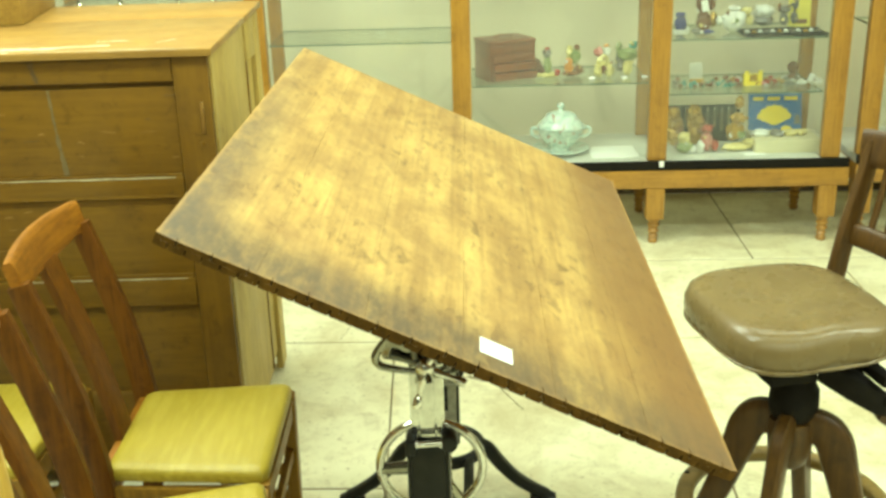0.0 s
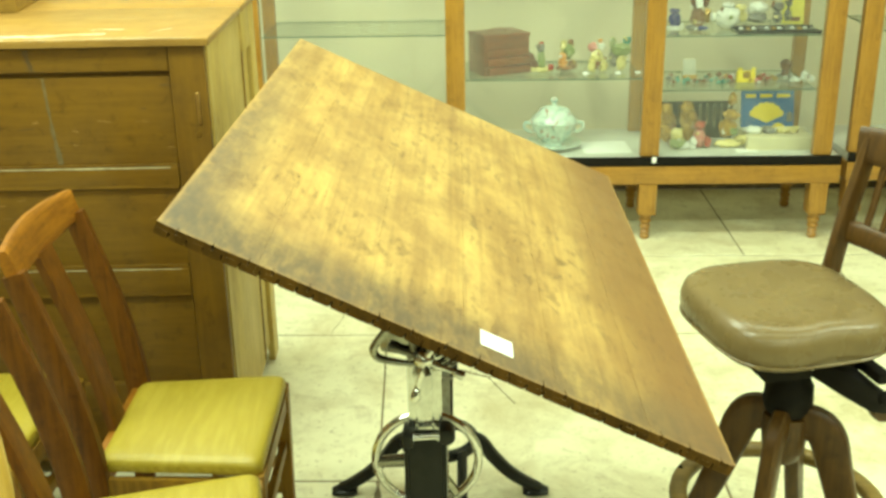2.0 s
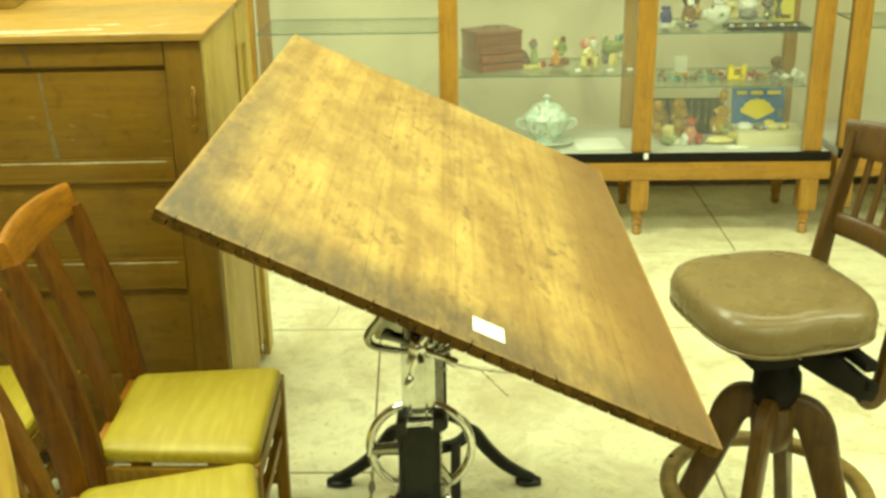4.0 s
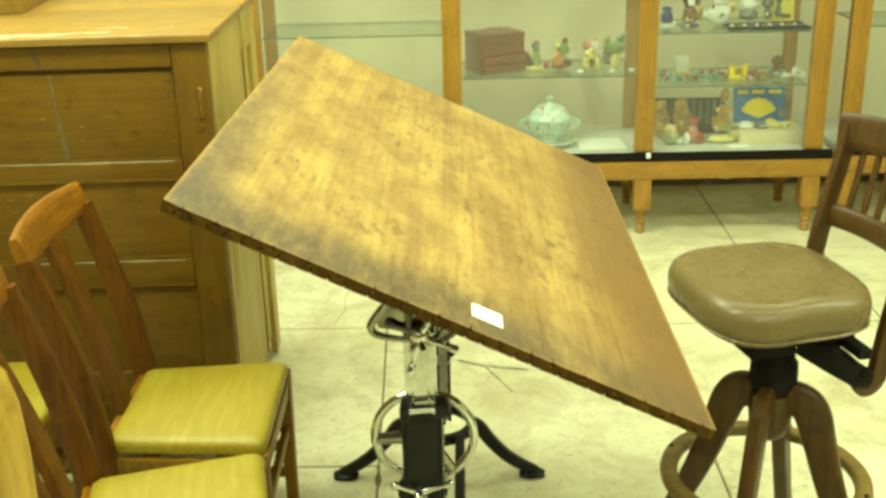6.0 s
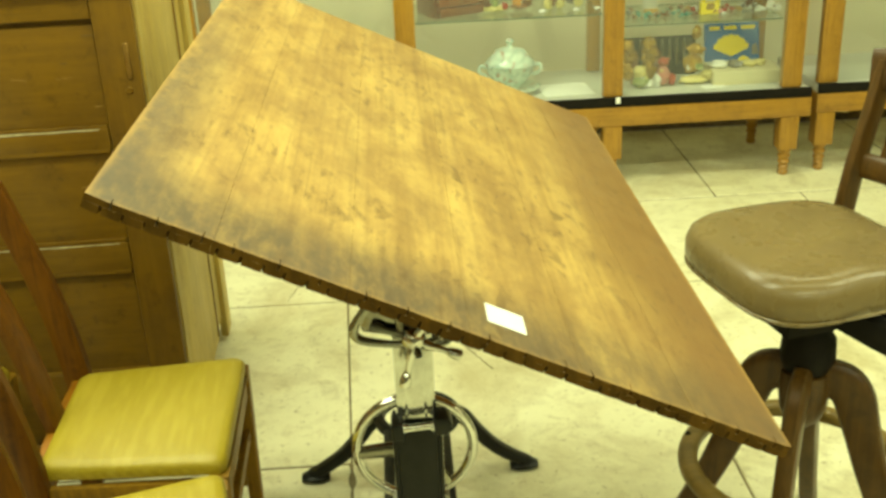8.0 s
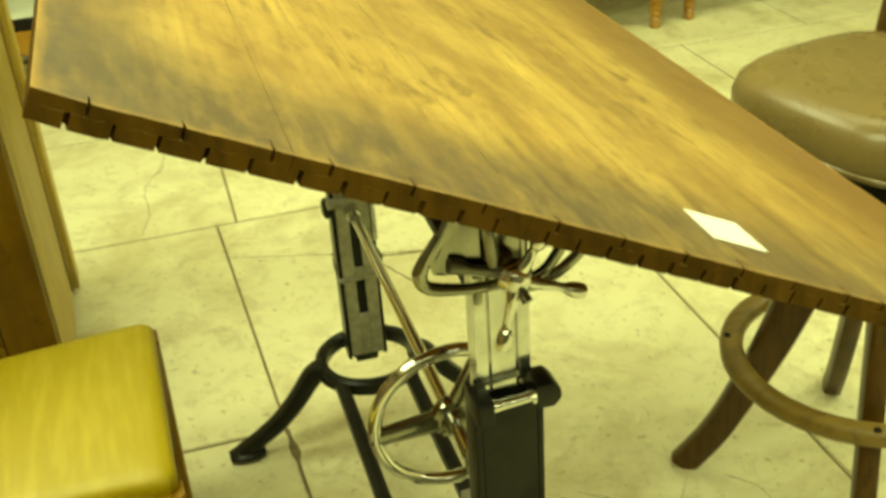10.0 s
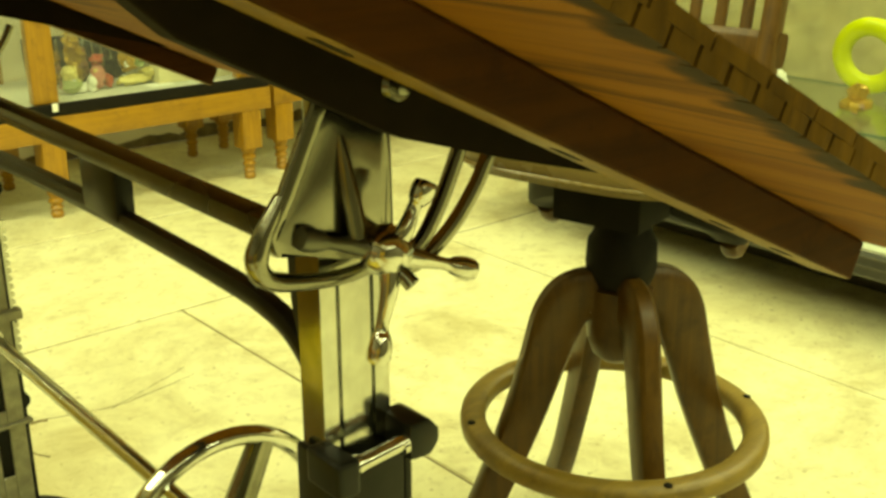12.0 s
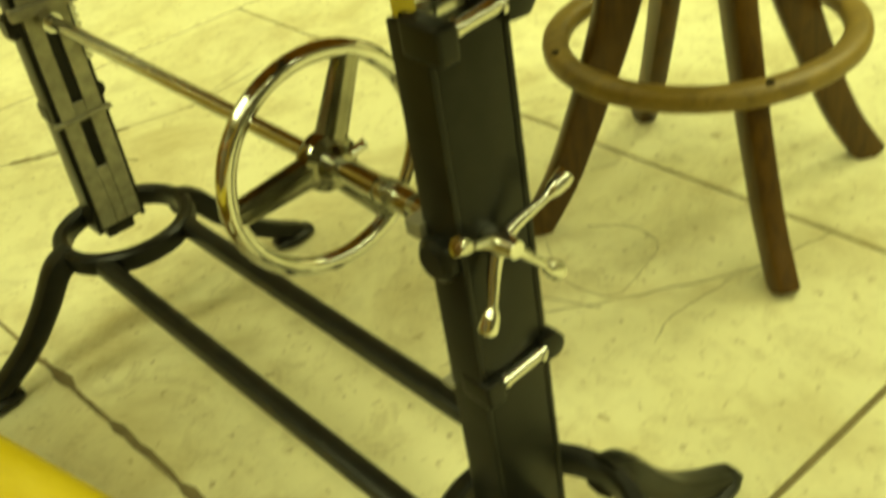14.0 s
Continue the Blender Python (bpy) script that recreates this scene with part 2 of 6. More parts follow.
def m_board_under():
    """The board's underside: ruddy oak with dark open grain, scorched round the saw cuts of its end."""
    m, nt, bsdf = mat_new("drawing_board_underside")
    along = lambda k: coords(nt, (1, k, 1), attribute="board", shuffle=False)  # noqa: E731
    sep = nt.nodes.new("ShaderNodeSeparateXYZ")
    nt.links.new(along(1), sep.inputs[0])
    fine, broad, pore = tex_noise(nt, along(0.07), 75, 5, 0.6, 0.3), tex_noise(nt, along(0.07), 11, 3, 0.5, 0.6), tex_noise(nt, along(0.05), 34, 6, 0.7, 0.5)
    spot = tex_noise(nt, along(0.5), 38, 5, 0.6)
    c = ramp(nt, broad, [(0.32, (0.185, 0.068, 0.011)), (0.6, (0.285, 0.118, 0.021))])
    c = blend(nt, ramp(nt, fine, [(0.46, (0.0,)), (0.66, (0.5,))]), c, (0.09, 0.036, 0.009))
    c = blend(nt, ramp(nt, pore, [(0.56, (0.0,)), (0.64, (0.75,))]), c, (0.07, 0.030, 0.009))
    wave = arith(nt, "ABSOLUTE", arith(nt, "SINE", arith(nt, "MULTIPLY", sep.outputs["X"], math.pi / 0.053)))
    burn = near_edge(nt, arith(nt, "SUBTRACT", sep.outputs["Y"], arith(nt, "MULTIPLY", wave, 0.016)), spot, 0.05, [(0.0, (0.95,)), (0.006, (0.85,)), (0.016, (0.0,))])
    c = blend(nt, burn, c, (0.026, 0.016, 0.009))
    nt.links.new(c, bsdf.inputs["Base Color"])
    bsdf.inputs["Roughness"].default_value = 0.7
    bsdf.inputs["Specular IOR Level"].default_value = 0.2
    bump(nt, bsdf, arith(nt, "ADD", fine, arith(nt, "MULTIPLY", spot, 0.8)), 0.3, 0.0015)
    return m


BOARD, BOARD_UNDER = m_board_top(), m_board_under()
BOARD_EDGE = wood("drawing_board_edge", (0.008, 0.004, 0.002), (0.052, 0.021, 0.007), (0.105, 0.046, 0.014), "z", 0.8, 0.6, 0.0, 0.08)


def m_vinyl():
    m, nt, bsdf = mat_new("yellow_vinyl")
    v = coords(nt)
    weave = []
    for axis in ("X", "Y"):
        w = node(nt, "ShaderNodeTexWave", Scale=170.0, Distortion=1.5, Detail=1.0)
        w.bands_direction = axis
        nt.links.new(v, w.inputs["Vector"])
        weave.append(w.outputs["Fac"])
    cloth = arith(nt, "MULTIPLY", weave[0], weave[1])
    streak = tex_noise(nt, coords(nt, (1, 0.12, 1)), 60, 3)
    blot = tex_noise(nt, v, 6, 3)
    c = ramp(nt, cloth, [(0.1, (0.37, 0.272, 0.018)), (0.6, (0.485, 0.372, 0.029))])
    c = blend(nt, ramp(nt, streak, [(0.45, (0.0,)), (0.65, (0.28,))]), c, (0.62, 0.49, 0.08))
    c = blend(nt, ramp(nt, blot, [(0.45, (0.0,)), (0.7, (0.35,))]), c, (0.38, 0.285, 0.018))
    nt.links.new(c, bsdf.inputs["Base Color"])
    bsdf.inputs["Roughness"].default_value = 0.42
    bump(nt, bsdf, cloth, 0.25, 0.0008)
    return m


def m_leather():
    m, nt, bsdf = mat_new("taupe_leather")
    v = coords(nt)
    blot, soft = tex_noise(nt, v, 5, 3), tex_noise(nt, v, 16, 3)
    c = ramp(nt, blot, [(0.3, (0.132, 0.092, 0.036)), (0.7, (0.190, 0.135, 0.053))])
    c = blend(nt, ramp(nt, soft, [(0.45, (0.0,)), (0.75, (0.30,))]), c, (0.19, 0.135, 0.06))
    nt.links.new(c, bsdf.inputs["Base Color"])
    nt.links.new(arith(nt, "ADD", arith(nt, "MULTIPLY", soft, 0.2), 0.18), bsdf.inputs["Roughness"])
    bsdf.inputs["Specular IOR Level"].default_value = 0.4
    bump(nt, bsdf, tex_noise(nt, v, 260, 2), 0.10, 0.0006)
    return m


def m_floor():
    m, nt, bsdf = mat_new("cream_concrete")
    geo = nt.nodes.new("ShaderNodeNewGeometry")
    v = geo.outputs["Position"]
    big, mid, speck = tex_noise(nt, v, 1.3, 5, 0.6, 0.5), tex_noise(nt, v, 9, 5, 0.65), tex_noise(nt, v, 45, 3)
    info = nt.nodes.new("ShaderNodeObjectInfo")
    c = ramp(nt, big, [(0.3, (0.68, 0.64, 0.40)), (0.6, (0.80, 0.77, 0.53))])
    c = blend(nt, ramp(nt, mid, [(0.5, (0.0,)), (0.75, (0.55,))]), c, (0.50, 0.45, 0.28))
    c = blend(nt, ramp(nt, speck, [(0.62, (0.0,)), (0.71, (0.7,))]), c, (0.32, 0.25, 0.12))
    smear = tex_noise(nt, v, 2.6, 6, 0.68, 0.6)
    c = blend(nt, ramp(nt, smear, [(0.47, (0.0,)), (0.66, (0.66,))]), c, (0.42, 0.34, 0.16))
    rub = tex_noise(nt, v, 15, 7, 0.75, 0.8)
    c = blend(nt, ramp(nt, rub, [(0.52, (0.0,)), (0.68, (0.46,))]), c, (0.37, 0.30, 0.15))
    grit = tex_noise(nt, v, 130, 2)
    c = blend(nt, ramp(nt, grit, [(0.68, (0.0,)), (0.78, (0.5,))]), c, (0.24, 0.20, 0.11))
    c = blend(nt, arith(nt, "MULTIPLY", info.outputs["Random"], 0.18), c, (0.52, 0.47, 0.32))
    nt.links.new(c, bsdf.inputs["Base Color"])
    nt.links.new(arith(nt, "ADD", arith(nt, "MULTIPLY", mid, 0.35), 0.28), bsdf.inputs["Roughness"])
    bump(nt, bsdf, mid, 0.15, 0.003)
    return m


VINYL, LEATHER, FLOOR = m_vinyl(), m_leather(), m_floor()
GROUT = plain("dark_joint", (0.235, 0.185, 0.095), 0.8, 0, 0.4, 20, 0.2)

# ---------------------------------------------------------------- mesh helpers


def thing(name, label, category, m=None, group="", kind=""):
    ob = new(name)
    ob.empty_display_size = 0.05
    if m is not None:
        ob.matrix_basis = m
    return tagged(ob, label, category, group, kind)


def finish(bm, name, materials, smooth=True):
    bmesh.ops.recalc_face_normals(bm, faces=bm.faces)
    me = bpy.data.meshes.new(name)
    bm.to_mesh(me)
    bm.free()
    for m in materials if isinstance(materials, (list, tuple)) else [materials]:
        me.materials.append(m)
    if smooth:
        for p in me.polygons:
            p.use_smooth = True
        me.set_sharp_from_angle(angle=radians(38))
    return me


def part(name, bm, material, parent=None, label="", m=None):
    ob = new(name, finish(bm, name, material))
    ob.parent = parent
    if m is not None:
        ob.matrix_basis = m
    return tagged(ob, label)


def box(x0, x1, y0, y1, z0, z1, bevel=0.003, segments=2, bm=None):
    own = bmesh.new()
    bmesh.ops.create_cube(own, size=1, matrix=Matrix.LocRotScale(((x0 + x1) / 2, (y0 + y1) / 2, (z0 + z1) / 2), None, (x1 - x0, y1 - y0, z1 - z0)))
    if bevel:
        bmesh.ops.bevel(own, geom=own.edges[:], offset=min(bevel, 0.45 * min(x1 - x0, y1 - y0, z1 - z0)), segments=segments, profile=0.6, affect="EDGES")
    return merge(bm, own)


def merge(bm, own):
    if bm is None:
        return own
    me = bpy.data.meshes.new("piece")
    own.to_mesh(me)
    own.free()
    bm.from_mesh(me)
    bpy.data.meshes.remove(me)
    return bm


def lathe(profile, segments=24, m=None, bm=None):
    """A turned form: profile of (radius, height) round the z axis."""
    own = bmesh.new()
    rings = []
    for r, z in profile:
        rings.append([own.verts.new((r * math.cos(2 * math.pi * i / segments), r * math.sin(2 * math.pi * i / segments), z)) for i in range(segments)])
    for a, b in zip(rings, rings[1:]):
        for i in range(segments):
            own.faces.new((a[i], a[(i + 1) % segments], b[(i + 1) % segments], b[i]))
    own.faces.new(rings[0][::-1])
    own.faces.new(rings[-1])
    if m is not None:
        own.transform(m)
    return merge(bm, own)


def bezier(points, steps=6):
    """A smooth line through points (Catmull-Rom)."""
    pts = [Vector(p) for p in points]
    pts = [pts[0] * 2 - pts[1]] + pts + [pts[-1] * 2 - pts[-2]]
    out = []
    for i in range(1, len(pts) - 2):
        for k in range(steps):
            t = k / steps
            a, b, c, d = pts[i - 1 : i + 3]
            out.append(0.5 * ((2 * b) + (c - a) * t + (2 * a - 5 * b + 4 * c - d) * t * t + (3 * b - a - 3 * c + d) * t**3))
    return out + [pts[-2]]


def spread(values, n):
    """n values, read evenly along a shorter list."""
    if len(values) == n:
        return values
    out = []
    for i in range(n):
        f = i * (len(values) - 1) / (n - 1)
        k = min(int(f), len(values) - 2)
        out.append(values[k] + (values[k + 1] - values[k]) * (f - k))
    return out


def sweep(line, widths, heights, side=None, segments=12, square=0.0, bm=None, closed=False):
    """A bar along a line. Its section is widths across (along side) and heights the other way: round, or squarish."""
    own = bmesh.new()
    line = [Vector(p) for p in line]
    n = len(line)
    w = widths if isinstance(widths, (list, tuple)) else [widths] * n
    h = heights if isinstance(heights, (list, tuple)) else [heights] * n
    w, h = spread(w, n), spread(h, n)
    side = Vector(side) if side is not None else None
    rings = []
    for i, p in enumerate(line):
        if closed:
            tan = (line[(i + 1) % n] - line[i - 1]).normalized()
        else:
            tan = (line[min(i + 1, n - 1)] - line[max(i - 1, 0)]).normalized()
        s = side if side is not None else (Vector((0, 0, 1)) if abs(tan.z) < 0.9 else Vector((1, 0, 0)))
        s = (s - tan * s.dot(tan)).normalized()
        o = tan.cross(s)
        ring = []
        for k in range(segments):
            a = 2 * math.pi * (k + 0.5) / segments
            c, d = math.cos(a), math.sin(a)
            if square:
                e = 1 - 0.75 * square
                c, d = math.copysign(abs(c) ** e, c), math.copysign(abs(d) ** e, d)
            ring.append(own.verts.new(p + s * (c * w[i] / 2) + o * (d * h[i] / 2)))
        rings.append(ring)
    pairs = list(zip(rings, rings[1:])) + ([(rings[-1], rings[0])] if closed else [])
    for a, b in pairs:
        for k in range(segments):
            own.faces.new((a[k], a[(k + 1) % segments], b[(k + 1) % segments], b[k]))
    if not closed:
        own.faces.new(rings[0][::-1])
        own.faces.new(rings[-1])
    return merge(bm, own)


def prism(outline, y0, y1, bevel=0.0, bm=None, m=None):
    """An outline in (x, z) drawn out from y0 to y1."""
    own = bmesh.new()
    a = [own.verts.new((x, y0, z)) for x, z in outline]
    b = [own.verts.new((x, y1, z)) for x, z in outline]
    own.faces.new(a)
    own.faces.new(b[::-1])
    for i in range(len(a)):
        j = (i + 1) % len(a)
        own.faces.new((a[i], b[i], b[j], a[j]))
    if bevel:
        bmesh.ops.bevel(own, geom=own.edges[:], offset=bevel, segments=2, profile=0.6, affect="EDGES")
    if m is not None:
        own.transform(m)
    return merge(bm, own)


def ball(bm, center, radii, index=0, segments=14):
    own = bmesh.new()
    bmesh.ops.create_uvsphere(own, u_segments=segments, v_segments=max(6, segments // 2 + 2), radius=1, matrix=Matrix.LocRotScale(center, None, radii))
    for f in own.faces:
        f.material_index = index
    return merge(bm, own)


def bulb(n, root, neck, knob):
    """Thicknesses along a cast handle arm: root, slender neck, rounded knob."""
    out = []
    for i in range(n):
        t = i / (n - 1)
        w = root + (neck - root) * min(1.0, t / 0.45)
        k = max(0.0, 1 - ((t - 0.80) / 0.24) ** 2) ** 0.5 if abs(t - 0.80) < 0.24 else 0.0
        out.append(max(w if t < 0.97 else 0.001, neck + (knob - neck) * k) if t < 0.995 else 0.003)
    return out


def rod(a, b, r, bm=None, segments=14):
    return sweep([a, b], 2 * r, 2 * r, None, segments, 0, bm)


def setting(name, bm, material, label, category):
    return tagged(new(name, finish(bm, name, material, False)), label, category, kind="structure")


# ---------------------------------------------------------------- the room
# unseen south and west walls, toned dark to keep bright reflections off the metal
DARK_WALL = plain("dark_unseen_wall", (0.13, 0.11, 0.07), 0.6, 0, 0.3, 3, 0.05)
X0, X1, Y0, Y1, H = -3.4, 4.6, -2.8, 5.50, 3.2
setting("wall_north", box(X0 - 0.1, X1 + 0.1, Y1, Y1 + 0.12, 0, H, 0), WALL, "cream painted shop wall with a scuffed foot", "wall")
setting("wall_south", box(X0 - 0.1, X1 + 0.1, Y0 - 0.12, Y0, 0, H, 0), DARK_WALL, "plain brown wall out of view, toned dark for reflections", "wall")
setting("wall_west", box(X0 - 0.12, X0, Y0, Y1, 0, H, 0), DARK_WALL, "plain brown wall out of view, toned dark for reflections", "wall")
setting("wall_east", box(X1, X1 + 0.12, Y0, Y1, 0, H, 0), WALL, "cream painted shop wall", "wall")
setting("ceiling", box(X0, X1, Y0, Y1, H, H + 0.1, 0), WALL, "white painted shop ceiling", "ceiling")
floor = setting("floor", box(X0, X1, Y0, Y1, -0.12, -0.003, 0), GROUT, "worn cream concrete floor with dark joints", "floor")

# ---------------------------------------------------------------- the drafting table
TABLE_SCALE = Matrix.Diagonal((1.10, 1.10, 1.083, 1))
NEAR, FAR = Vector((-0.088, 1.589, 0)), Vector((-0.091, 2.386, 0))
BL, BF = Vector((-0.432, 1.299, 1.151)), Vector((0.370, 1.300, 0.761))
BB, BR = Vector((-0.4355, 2.696, 1.163)), Vector((0.3600, 2.698, 0.784))
BW, BLEN, BT = 0.92, 1.48, 0.018
BN = (BF - BL).cross(BB - BL).normalized()
BL, BF = BL + BN * 0.009, BF + BN * 0.009


def on_board(u, v, off=0.0):
    """A point of the board: u along its notched end, v along its length, off below its top (metres)."""
    s, t = u / BW, v / BLEN
    return BL * (1 - s) * (1 - t) + BF * s * (1 - t) + BR * s * t + BB * (1 - s) * t - BN * off


def board_frame(u, v, off=0.0):
    o = on_board(u, v, off)
    x = (on_board(u + 0.01, v, off) - o).normalized()
    z = BN
    y = z.cross(x)
    return Matrix.Translation(o) @ Matrix((x, y, z)).transposed().to_4x4()


def board_piece(name, solid, materials, parent, label="", pick=None):
    """A piece modelled in (u, v, -off), bent onto the board; it keeps its flat coordinates for the grain."""
    bmesh.ops.recalc_face_normals(solid, faces=solid.faces)
    solid.normal_update()
    if pick:
        for f in solid.faces:
            f.material_index = pick(f)
    flat = [v.co.copy() for v in solid.verts]
    for v in solid.verts:
        v.co = on_board(v.co.x, v.co.y, -v.co.z)
    me = bpy.data.meshes.new(name)
    solid.to_mesh(me)
    solid.free()
    for m in materials:
        me.materials.append(m)
    at = me.attributes.new("board", "FLOAT_VECTOR", "POINT")
    for d, c in zip(at.data, flat):
        d.vector = c
    ob = new(name, me)
    ob.parent = parent
    return tagged(ob, label)


table = thing("drafting_table", "antique drafting table, worn tilted wooden board, nickel and iron stand", "drafting table", TABLE_SCALE)

rng = random.Random(4)
seams = [0.0, 0.15, 0.315, 0.47, 0.62, 0.775, BW]
for i, (a, b) in enumerate(zip(seams, seams[1:])):
    g = 0.00015
    solid = bmesh.new()
    for z0, z1, phase, pitch in ((-BT * 0.45, 0.0, 0.0315, 0.0508), (-BT, -BT * 0.45, 0.022, 0.0262)):
        # the notched end: saw cuts in the upper and lower arris, at different places
        line = [(a + g, 0.004 if i == 0 else 0.0)]
        u = phase
        while u < BW - 0.015:
            if a + 0.006 < u < b - 0.006:
                d, w = (rng.uniform(0.010, 0.019), rng.uniform(0.0009, 0.0014)) if z1 == 0.0 else (rng.uniform(0.006, 0.011), rng.uniform(0.0011, 0.0019))
                lean = rng.uniform(-0.002, 0.002)
                line += [(u - w, rng.uniform(0, 0.0006)), (u - 0.4 * w + lean, d), (u + 0.4 * w + lean, d), (u + w, rng.uniform(0, 0.0006))]
            for q in (0.014, 0.027, 0.040) if z1 == 0.0 else (0.010, 0.018):
                if a + 0.006 < u + q < b - 0.006:
                    line.append((u + q, rng.uniform(-0.0007, 0.0005)))
            u += pitch + rng.uniform(-0.08, 0.08) * pitch
        line += [(b - g, 0.004 if i == 5 else 0.0)]
        steps = 12
        line += [(b - g, BLEN * k / steps) for k in range(1, steps + 1)] + [(a + g, BLEN * k / steps) for k in range(steps, 0, -1)]
        lo = [solid.verts.new((x, y, z0)) for x, y in line]
        hi = [solid.verts.new((x, y, z1)) for x, y in line]
        n = len(line)
        solid.faces.new(lo[::-1])
        solid.faces.new(hi)
        for k in range(n):
            solid.faces.new((lo[k], lo[(k + 1) % n], hi[(k + 1) % n], hi[k]))
    bmesh.ops.triangulate(solid, faces=solid.faces)
    board_piece("plank", solid, (BOARD, BOARD_UNDER, BOARD_EDGE), table, "worn honey-coloured plank stained dark, notched at its end" if i == 0 else "",
                lambda f: 0 if f.normal.z > 0.7 else 1 if f.normal.z < -0.7 else 2)

# battens and the iron arms under the board
# batten bottoms painted lighter than the sides, as lit by floor bounce
BATTEN_BOUNCE_LIT = wood("batten_bounce_lit_wood", (0.06, 0.022, 0.006), (0.19, 0.085, 0.024), (0.27, 0.135, 0.042), "x", 0.5)
for v0, u0, u1, drop, wide in ((0.150, 0.05, 0.912, 0.036, 0.042), (1.29, 0.05, 0.918, 0.030, 0.042)):
    bat = board_piece("batten", box(u0, u1, v0, v0 + wide, -BT - drop, -BT - 0.0005, 0.003), (BATTEN, BATTEN_BOUNCE_LIT), table, "dark wooden batten under the board" if v0 < 0.2 else "",
                      lambda f: 1 if f.normal.z < -0.7 else 0)
    for q in (0.10, 0.30, 0.50, 0.70, 0.80):
        board_piece("screw_slot", box(q, q + 0.026, v0 + 0.015, v0 + 0.024, -BT - drop - 0.0007, -BT - drop + 0.002, 0.0003, 1), (BLACK,), bat)
ARM = plain("dark_arm_iron", (0.014, 0.008, 0.003), 0.7, 0.0, 0.3, 40, 0.15, 0.08)
for v0 in (0.220, 1.245):
    arm = bmesh.new()
    outline = [(0.16, -BT - 0.0005), (0.17, -BT - 0.034), (0.26, -BT - 0.058), (0.42, -BT - 0.062), (0.52, -BT - 0.048), (0.66, -BT - 0.024), (0.78, -BT - 0.004), (0.80, -BT - 0.0005)]
    prism(outline, v0, v0 + 0.024, 0.002, arm)
    board_piece("tilt_arm", arm, (ARM,), table, "black iron arm bolted under the board")
    bolt = lathe([(0.0, -0.004), (0.010, -0.004), (0.011, 0.0), (0.009, 0.004), (0.0055, 0.004), (0.005, 0.008), (0.0, 0.0085)], 20)
    dirn = (on_board(0.4, v0 - 0.01) - on_board(0.4, v0)).normalized()
    part("bolt", bolt, OLD_NICKEL, table, "", Matrix.Translation(on_board(0.403, v0, BT + 0.034)) @ dirn.to_track_quat("Z", "Y").to_matrix().to_4x4())

# price label
tag = tagged(new("price_label", finish(box(0, 0.0525, 0, 0.049, 0, 0.0006, 0), "price_label", PAPER)), "small white paper price label stuck on the board", "label")
tag.matrix_basis = TABLE_SCALE @ board_frame(0.497, 0.050, -0.0005)


